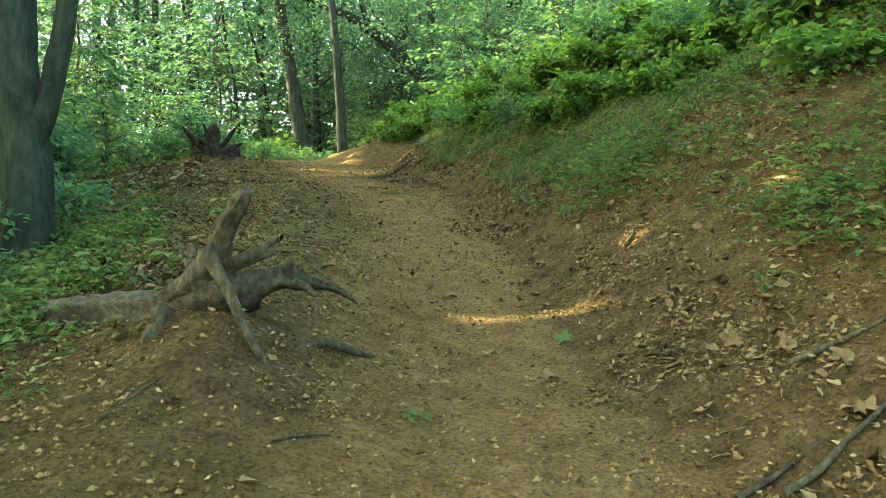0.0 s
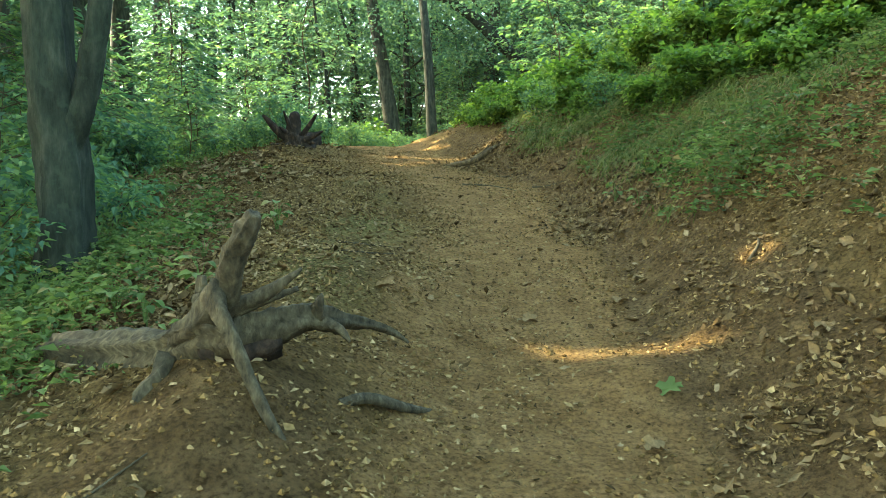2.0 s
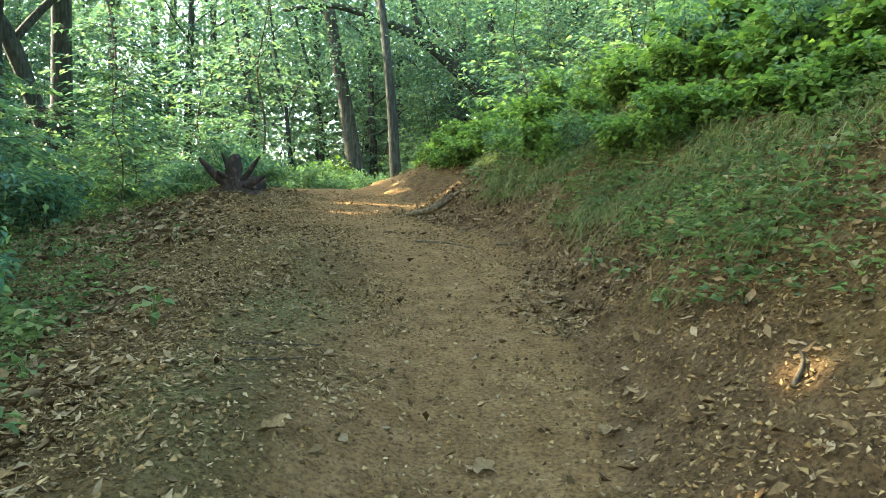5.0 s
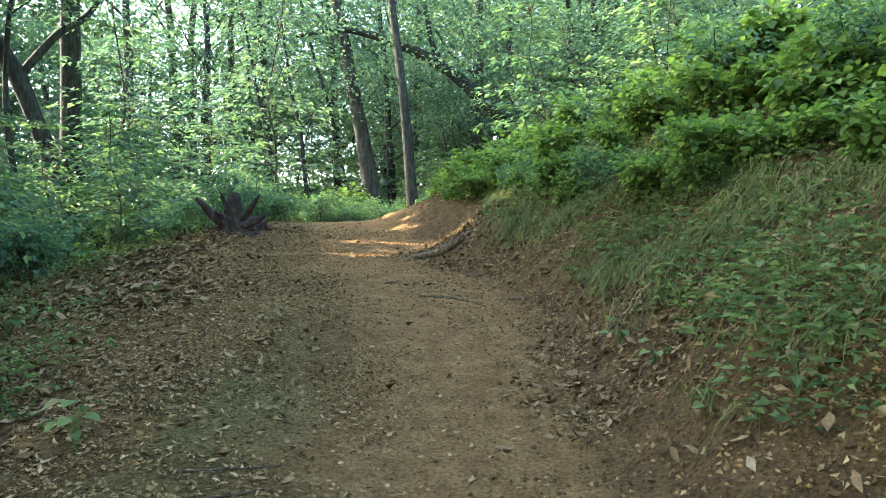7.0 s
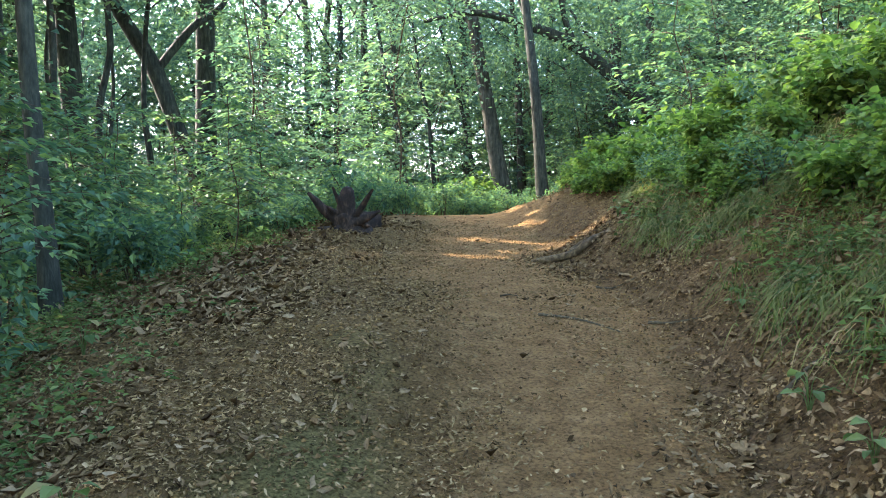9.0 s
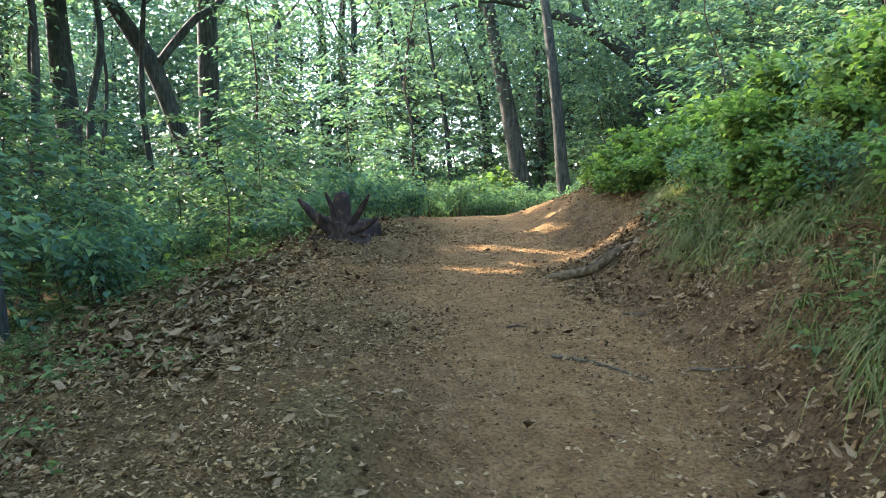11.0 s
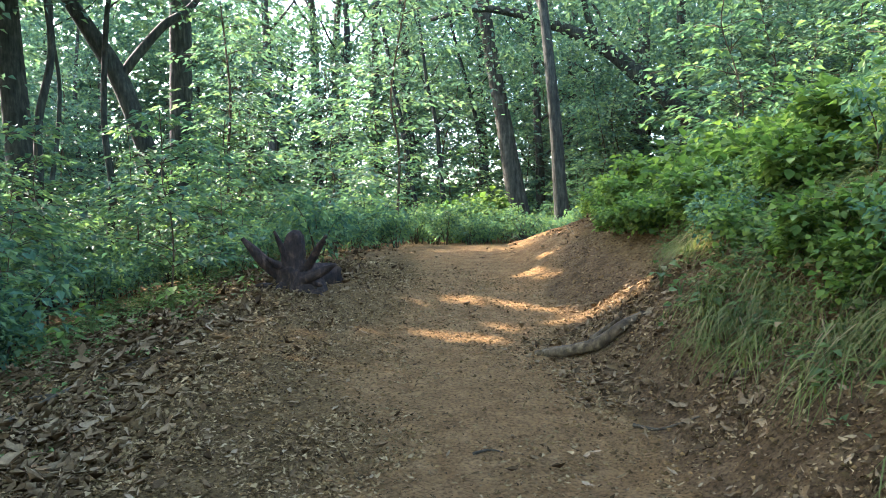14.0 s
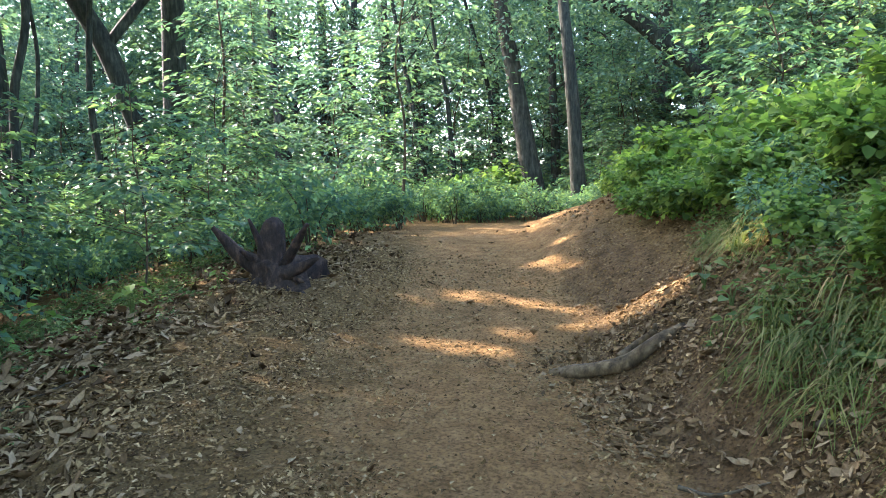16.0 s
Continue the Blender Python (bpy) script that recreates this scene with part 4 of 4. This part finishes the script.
def litter():
    rnd = np.random.RandomState(53)
    for name, n, lo, hi, mat, box, chance, label in (
            ("leaf_litter", 170000, 0.026, 0.096, LITTER, (-7.5, 4.5, 1.2, 19), litter_chance, "dry curled brown and grey fallen leaves on the ground"),
            ("leaf_crumbs", 780000, 0.008, 0.044, CHIPS, (-4.5, 2.8, 1.2, 17.5), crumb_chance, "small pale leaf crumbs strewn over the earth")):
        p = scatter(rnd, n, *box, chance)
        m = len(p)
        big = hi > 0.06
        up = slope_up(p) + rnd.normal(size=(m, 3)) * (0.30 if big else 0.36)
        a = rnd.rand(m) * 6.28
        L = (lo + (hi - lo) * rnd.rand(m) ** 2.1) * (1 + 0.8 * ease((along(3, p[:, 1]) + 0.3 - p[:, 0]) / 0.6) * ease((p[:, 1] - 8) / 2))
        way = np.stack([np.cos(a), np.sin(a), rnd.normal(size=m) * 0.25], -1)
        flat = np.cross(np.cross(up, way), up)
        if big:
            v, f = leaf_arrays(p + up * 0.018 - way * L[:, None] * 0.4, flat, up, L, L * rnd.uniform(0.2, 0.48, m), 0.0, 0.0, True)
            v = v.reshape(m, 7, 3)
            curl = rnd.uniform(-0.05, 0.34, (m, 1, 1)) * L[:, None, None] * np.array([0.6, 1, 0.8, 1.3, 0.9, 0.8, -0.1])[None, :, None]
            v = (v + curl * up[:, None] + rnd.normal(size=v.shape) * 0.06 * L[:, None, None]).reshape(-1, 3)
        else:
            v, f = leaf_arrays(p + up * 0.011 - way * L[:, None] * 0.4, flat, up, L, L * rnd.uniform(0.14, 0.5, m), 0.15, -0.1, False)
            v = v + rnd.normal(size=v.shape) * np.repeat(L, 4)[:, None] * [0.14, 0.14, 0.10]
        tagged(part(name, mesh_from(name, v, f, mat, big)), label, "leaf litter", kind="stuff")


def clods():
    """Crumbs of earth and grit trodden loose on the trail and fallen from the bank."""
    rnd = np.random.RandomState(54)
    p = scatter(rnd, 90000, -3.6, 2.6, 1.4, 16.5, lambda x, y: np.clip(0.30 + 0.5 * ease((along(1, y) - 0.35 - x) / 0.5) + 0.4 * ease((x - along(5, y) + 0.4) / 0.5), 0, 1) * (0.25 + 0.75 * ease(0.5 + 1.6 * lumps(x, y, 0.5, 12))))
    m = len(p)
    r = (0.005 + 0.016 * rnd.rand(m) ** 3)[:, None, None] * rnd.uniform(0.6, 1.3, (m, 6, 1))
    axes = np.array([[1, 0, 0], [0, 1, 0], [-1, 0, 0], [0, -1, 0], [0, 0, 0.75], [0, 0, -0.6]], float)
    turn = rnd.rand(m) * 6.28
    c, w = np.cos(turn)[:, None], np.sin(turn)[:, None]
    v = np.stack([axes[:, 0] * c - axes[:, 1] * w, axes[:, 0] * w + axes[:, 1] * c, np.tile(axes[:, 2], (m, 1))], -1) * r + p[:, None] + (0, 0, 0.003)
    f = np.arange(m)[:, None, None] * 6 + np.array([[0, 1, 4], [1, 2, 4], [2, 3, 4], [3, 0, 4], [1, 0, 5], [2, 1, 5], [3, 2, 5], [0, 3, 5]])
    tagged(part("earth_clods", mesh_from("earth_clods", v.reshape(-1, 3), f.reshape(-1, 3), CLODS)), "small brown crumbs of dry earth and grit", "earth", kind="stuff")


herbs()
grass()
litter()
clods()


# ---- the uprooted stump on the shoulder ----
def near_stump():
    ob = holder("uprooted_stump", (-0.98, 3.62, 0.9), "weathered grey uprooted stump with snag and bare spreading roots", "stump")

    def root(name, rows, seed, sides=9, mat=DEADWOOD, label=""):
        rows = [(x + 0.98, y - 3.62, z - 0.9, r) for x, y, z, r in rows]
        limb(name, rows, mat, ob, sides + 3, 8, 0.42, seed, label=label)

    root("log", [(-1.95, 4.14, 0.80, 0.11), (-1.6, 4.0, 0.86, 0.115), (-1.3, 3.86, 0.91, 0.105), (-1.14, 3.74, 0.98, 0.09), (-1.0, 3.64, 1.04, 0.09), (-0.86, 3.6, 1.05, 0.08)], 1, 14)
    root("snag", [(-1.16, 3.72, 1.0, 0.06), (-1.02, 3.62, 1.09, 0.068), (-0.91, 3.54, 1.20, 0.062), (-0.86, 3.50, 1.30, 0.052), (-0.82, 3.46, 1.40, 0.050), (-0.77, 3.43, 1.47, 0.044), (-0.735, 3.41, 1.525, 0.024)], 2, 12)
    root("root", [(-0.92, 3.50, 1.26, 0.030), (-0.89, 3.45, 1.20, 0.034), (-0.83, 3.41, 1.10, 0.028), (-0.77, 3.39, 0.98, 0.025), (-0.70, 3.37, 0.85, 0.020), (-0.63, 3.35, 0.74, 0.017), (-0.58, 3.34, 0.66, 0.006)], 3)
    root("root", [(-0.98, 3.62, 1.02, 0.07), (-0.82, 3.68, 1.06, 0.07), (-0.68, 3.76, 1.09, 0.06), (-0.58, 3.82, 1.08, 0.045), (-0.50, 3.92, 1.05, 0.026), (-0.42, 4.0, 1.02, 0.020), (-0.34, 4.10, 0.97, 0.015), (-0.28, 4.16, 0.91, 0.006)], 4, 11)
    root("root", [(-0.60, 3.78, 1.10, 0.035), (-0.59, 3.75, 1.15, 0.022), (-0.575, 3.74, 1.19, 0.006)], 5, 7)
    root("root", [(-0.58, 3.80, 1.07, 0.025), (-0.50, 3.76, 1.04, 0.018), (-0.46, 3.74, 1.00, 0.006)], 6, 7)
    root("root", [(-1.16, 3.60, 0.95, 0.035), (-1.16, 3.52, 0.89, 0.028), (-1.20, 3.46, 0.83, 0.026), (-1.19, 3.42, 0.76, 0.012)], 7)
    root("root", [(-1.06, 3.70, 1.08, 0.035), (-1.08, 3.76, 1.18, 0.030), (-1.08, 3.77, 1.25, 0.018)], 8, 8)
    root("root", [(-0.92, 3.58, 1.15, 0.030), (-0.78, 3.60, 1.20, 0.024), (-0.70, 3.60, 1.25, 0.018), (-0.62, 3.60, 1.31, 0.005)], 9, 8)
    root("root", [(-0.90, 3.60, 1.14, 0.028), (-0.76, 3.66, 1.19, 0.020), (-0.66, 3.70, 1.22, 0.010)], 10, 7)
    # dark piece set in to imitate the shade beneath the log
    root("root", [(-1.02, 3.66, 0.98, 0.07), (-0.88, 3.66, 0.98, 0.075), (-0.74, 3.72, 1.0, 0.05)], 11, 9, ROOT_DARK, "dark piece standing in for the shaded underside")


near_stump()


# ---- the upturned root plate further up ----
def far_stump():
    x, y = -3.72, 14.3
    z = on_ground(x, y) - 0.06
    ob = holder("root_stump", (x, y, z), "dark upturned stump with stubby snapped roots on a mound", "stump")
    rnd = np.random.RandomState(61)
    limb("core", [(0.05, 0.15, -0.15, 0.40), (0.05, 0.1, 0.06, 0.34), (0.03, 0.05, 0.16, 0.24), (0, 0, 0.24, 0.14), (0, 0, 0.30, 0.05)], ROOT_DARK, ob, 14, 5, 0.5, 61)
    limb("snag", [(0.03, 0.06, 0.05, 0.17), (0.0, 0.08, 0.28, 0.145), (0.0, 0.08, 0.48, 0.13), (0.02, 0.08, 0.62, 0.10), (0.03, 0.08, 0.68, 0.04)], ROOT_DARK, ob, 14, 5, 0.3, 91)
    for k, (a, e, n, r) in enumerate(((2.9, 0.55, 0.72, 0.075), (2.5, 0.85, 0.56, 0.06), (1.9, 1.2, 0.50, 0.05), (0.75, 0.68, 0.80, 0.055), (0.35, 0.22, 0.66, 0.06), (0.15, 0.08, 0.58, 0.045), (3.3, 0.15, 0.5, 0.06), (-1.2, 0.1, 0.45, 0.07), (-0.4, 0.0, 0.55, 0.05), (4.2, -0.05, 0.5, 0.06))):
        w = np.array([math.cos(a) * math.cos(e), -0.18 + 0.1 * rnd.randn(), math.sin(e)])
        if k > 5:
            w = np.array([math.cos(a), math.sin(a) * 0.8, -0.25])
        c = np.array([0.02, 0.02, 0.10])
        bend = rnd.normal(size=3) * 0.06
        limb("root", [(*c, r * 1.4), (*(c + w * n * 0.38), r * 1.05), (*(c + w * n * 0.72 + bend), r * 0.75), (*(c + w * n * 1.0 + bend * 1.8), r * 0.3)], ROOT_DARK, ob, 8, 4, 0.35, 62 + k)


far_stump()


# ---- roots and sticks lying about ----
def lying(name, rows, mat, label, category, seed=0, sides=8, knots=0.2, lift=0.35, group=""):
    """A limb along rows of x, y, height over the ground and radius."""
    x, y = rows[0][:2]
    z = on_ground(x, y)
    ob = holder(name, (x, y, z), label, category, group)
    pts = [(a - x, b - y, float(ground(a, b)) - z + h + r * lift, r) for a, b, h, r in rows]
    limb("stem", pts, mat, ob, sides, 6, knots, seed)
    return ob


ob = lying("exposed_root", [(-0.80, 12.93, -0.01, 0.028), (-0.66, 12.89, 0.015, 0.046), (-0.5, 12.88, 0.035, 0.05), (-0.3, 12.85, 0.03, 0.052), (-0.12, 12.86, 0.045, 0.042), (0.06, 12.95, 0.0, 0.025)], ROOT_TAN, "worn brown tree root lying bare at the bank foot", "root", 1, 9)
limb("side_root", [(0.45, -0.02, 0.14, 0.03), (0.55, 0.06, 0.20, 0.03), (0.66, 0.03, 0.30, 0.025), (0.68, 0.02, 0.36, 0.012)], ROOT_TAN, ob, 7, 4, 0.2, 2)
lying("root_stub", [(-0.5, 3.72, -0.02, 0.02), (-0.4, 3.8, 0.03, 0.025), (-0.26, 3.92, 0.01, 0.022), (-0.14, 4.06, -0.02, 0.01)], DEADWOOD, "short weathered root end sticking out of the earth", "root", 3)
STICKS = (
    ((1.36, 2.52, 1.5, 2.55, 1.64, 2.6, 1.84, 2.68, 2.1, 2.85), 0.017, "long bare grey branch lying on the bank"),
    ((1.22, 2.58, 1.38, 2.63, 1.56, 2.66), 0.015, "dark broken stick on the bank foot"),
    ((1.70, 3.18, 1.85, 3.14, 2.02, 3.08, 2.2, 3.06), 0.016, "dark broken stick on the bank foot"),
    ((-0.97, 5.8, -0.8, 5.98, -0.62, 6.17), 0.008, "thin dry twig lying across the trail edge"),
    ((-1.04, 6.10, -0.85, 6.26, -0.62, 6.42), 0.009, "thin dry twig lying across the trail edge"),
    ((-0.81, 10.86, -0.74, 10.93, -0.66, 10.96), 0.010, "short dark twig on the trodden earth"),
    ((-0.38, 10.24, -0.1, 10.1, 0.1, 9.96, 0.28, 9.84), 0.013, "long pale twig half buried in the trail"),
    ((0.49, 10.08, 0.65, 10.0, 0.86, 9.9), 0.013, "dead twig among the litter at the bank foot"),
    ((0.02, 11.55, 0.18, 11.5, 0.4, 11.42), 0.012, "dead twig among the litter at the bank foot"),
    ((1.10, 8.25, 1.32, 8.3, 1.56, 8.1), 0.014, "crooked dead branch on the bank"),
    ((-4.35, 11.3, -4.1, 11.42, -3.8, 11.52), 0.026, "dark dead branch on the leaf litter"),
    ((-4.0, 10.8, -4.1, 11.6, -3.95, 12.2), 0.024, "dark dead branch on the leaf litter"),
    ((-2.9, 5.6, -2.5, 5.75, -2.1, 5.9), 0.02, "dark dead branch on the leaf litter"),
    ((-1.18, 2.86, -1.1, 3.0, -1.02, 3.15), 0.007, "thin dry twig on the bare earth"),
    ((-0.52, 2.85, -0.4, 2.93, -0.3, 3.0), 0.008, "thin dry twig on the bare earth"),
    ((1.55, 5.2, 1.62, 5.28, 1.66, 5.4), 0.014, "short reddish root stub in the bank"),
    ((0.95, 11.2, 0.88, 11.3, 0.86, 11.42), 0.018, "bare root hanging out of the undercut bank"),
    ((0.60, 11.55, 0.66, 11.5, 0.72, 11.44), 0.022, "bare root hanging out of the undercut bank"),
)
for k, (flat, r, label) in enumerate(STICKS):
    xy = np.reshape(flat, (-1, 2))
    lying("stick", [(a, b, 0.004 * (i % 2), r * (1 - 0.6 * i / (len(xy) - 1))) for i, (a, b) in enumerate(xy)], (TWIG, DEADWOOD)[k in (0, 6)], label, "stick", 80 + k, 6, 0.2, 0.8, "fallen sticks")


# ---- single herbs and loose leaves ----
def big_herb(name, seed, leaves, height, size, label, mat=LEAF_LOW):
    rnd = np.random.RandomState(seed)
    ob = holder(name, (0, 0, 0), label, "plant", "bank herbs")
    P, D = [], []
    for k in range(leaves):
        a = k * 2.4 + rnd.rand()
        out, h = size * rnd.uniform(0.3, 1.0), height * rnd.uniform(0.4, 1.0)
        end = np.array([math.cos(a) * out, math.sin(a) * out, h])
        limb("stalk", [(0, 0, -0.03, 0.004), (end[0] * 0.4, end[1] * 0.4, h * 0.75, 0.003), (*end, 0.002)], LEAF_LOW, ob, 5, 3, 0.05, seed + k)
        P.append(end), D.append([math.cos(a), math.sin(a), rnd.uniform(-0.35, 0.15)])
    n = len(P)
    L = size * rnd.uniform(0.75, 1.25, n)
    v, f = leaf_arrays(np.array(P), np.array(D), np.array([0, 0, 1.0]) + rnd.normal(size=(n, 3)) * 0.25, L, L * 0.68, 0.12, 0.25, True)
    part("foliage", mesh_from("foliage", v, f, mat), ob)
    return ob


HERBS = [far_away(big_herb("broad_herb", 200 + k, 7 + 2 * k, 0.16 + 0.06 * k, 0.085 + 0.008 * k, "broad-leaved green herb growing from the bank"), x, y) for k, (x, y) in enumerate(((0.32, 12.75), (0.18, 13.35), (0.72, 13.0)))]
rnd = np.random.RandomState(91)
for x, y in ((0.5, 12.3), (0.4, 13.6), (1.30, 7.35), (1.38, 6.55), (1.62, 6.15), (1.2, 8.0), (-2.05, 4.25), (-1.85, 4.5), (-1.62, 4.35), (-2.3, 4.7), (-1.5, 4.75), (1.85, 3.75), (1.1, 9.6), (0.95, 10.9),
             (-1.75, 5.4), (-2.0, 5.9), (-1.55, 6.3), (-2.6, 5.0), (-2.9, 5.3), (-2.6, 6.6), (-3.3, 6.4), (1.9, 8.2), (1.6, 9.4), (2.3, 6.6), (2.5, 5.6), (-3.6, 8.8), (-3.9, 9.6), (1.2, 12.0), (1.4, 11.0)):
    copy_thing(HERBS[rnd.randint(3)], pose(x, y, on_ground(x, y), 0, 0, rnd.uniform(0, 360)) @ Matrix.Scale(rnd.uniform(0.55, 1.0), 4))
SPRIG = far_away(big_herb("seedling", 220, 12, 0.42, 0.12, "bright yellow-green seedling at the trail edge", LEAF_BRIGHT), -4.75, 13.6)
for x, y, s in ((-4.3, 14.3, 0.6), (-5.0, 12.4, 0.8), (-5.6, 13.4, 1.0)):
    copy_thing(SPRIG, pose(x, y, on_ground(x, y), 0, 0, x * 90) @ Matrix.Scale(s, 4))


def loose_leaf(x, y, length, turn, mat, label, wide=0.6):
    up = slope_up(np.array([[x, y, 0.0]]))
    way = np.array([[math.cos(turn), math.sin(turn), 0.05]])
    side = np.cross(up, way)
    chance = np.random.RandomState(int(abs(x * 131 + y * 977 + turn * 57)) % 9973)
    a = np.linspace(0, 2 * np.pi, 22, endpoint=False)
    r = length * 0.5 * (0.74 + 0.26 * np.cos(5 * a) * (a > 0.2) + 0.10 * chance.normal(size=22))
    lift = length * (0.30 * np.sin(a) ** 2 * chance.uniform(0.2, 1) + 0.25 * np.cos(a + chance.rand() * 6) * chance.rand() + 0.04 * chance.normal(size=22))
    rim_line = way * (np.cos(a) * r)[:, None] + side * (np.sin(a) * r * wide * 1.5)[:, None] + up * lift[:, None]
    v = np.concatenate([rim_line, rim_line * 0.5 - up * length * 0.02, np.zeros((1, 3))])
    j = np.arange(22)
    k = (j + 1) % 22
    f = np.concatenate([np.stack([j, k, k + 22], -1), np.stack([j, k + 22, j + 22], -1), np.stack([j + 22, k + 22, np.full(22, 44)], -1)])
    ob = part("fallen_leaf", mesh_from("fallen_leaf", v, f, mat, True))
    ob.location = (x, y, on_ground(x, y) + 0.022)
    tagged(ob, label, "leaf", "large fallen leaves")


loose_leaf(0.94, 4.32, 0.15, 0.1, LEAF_LOW, "fresh green leaf fallen on the trail", 0.5)
for k, (x, y) in enumerate(((0.78, 3.85), (0.98, 3.55), (1.5, 3.45), (1.62, 3.55), (1.75, 3.3), (1.85, 3.0), (1.95, 2.75), (2.05, 2.95), (1.75, 2.7), (1.6, 4.3), (1.75, 4.5), (1.9, 4.8), (-1.35, 3.55), (-0.95, 3.0), (0.3, 5.3), (0.9, 5.6), (1.05, 5.9), (-0.55, 5.1), (0.9, 7.9), (1.1, 9.2), (0.75, 10.3), (0.65, 11.2), (-3.05, 13.4), (-2.6, 9.9), (-1.9, 8.3), (-2.3, 8.9), (1.2, 10.0), (0.9, 9.0))):
    loose_leaf(x, y, 0.11 + 0.05 * rnd.rand(), rnd.rand() * 6.28, LITTER, "large pale dry leaf lying on the ground", 0.45 + 0.2 * rnd.rand())
for k in range(9):
    a = k * 0.7
    loose_leaf(0.06 + 0.05 * math.cos(a), 3.28 + 0.05 * math.sin(a), 0.055, a, LEAF_LOW, "wilted dark green leaf of a broken sprig", 0.5)
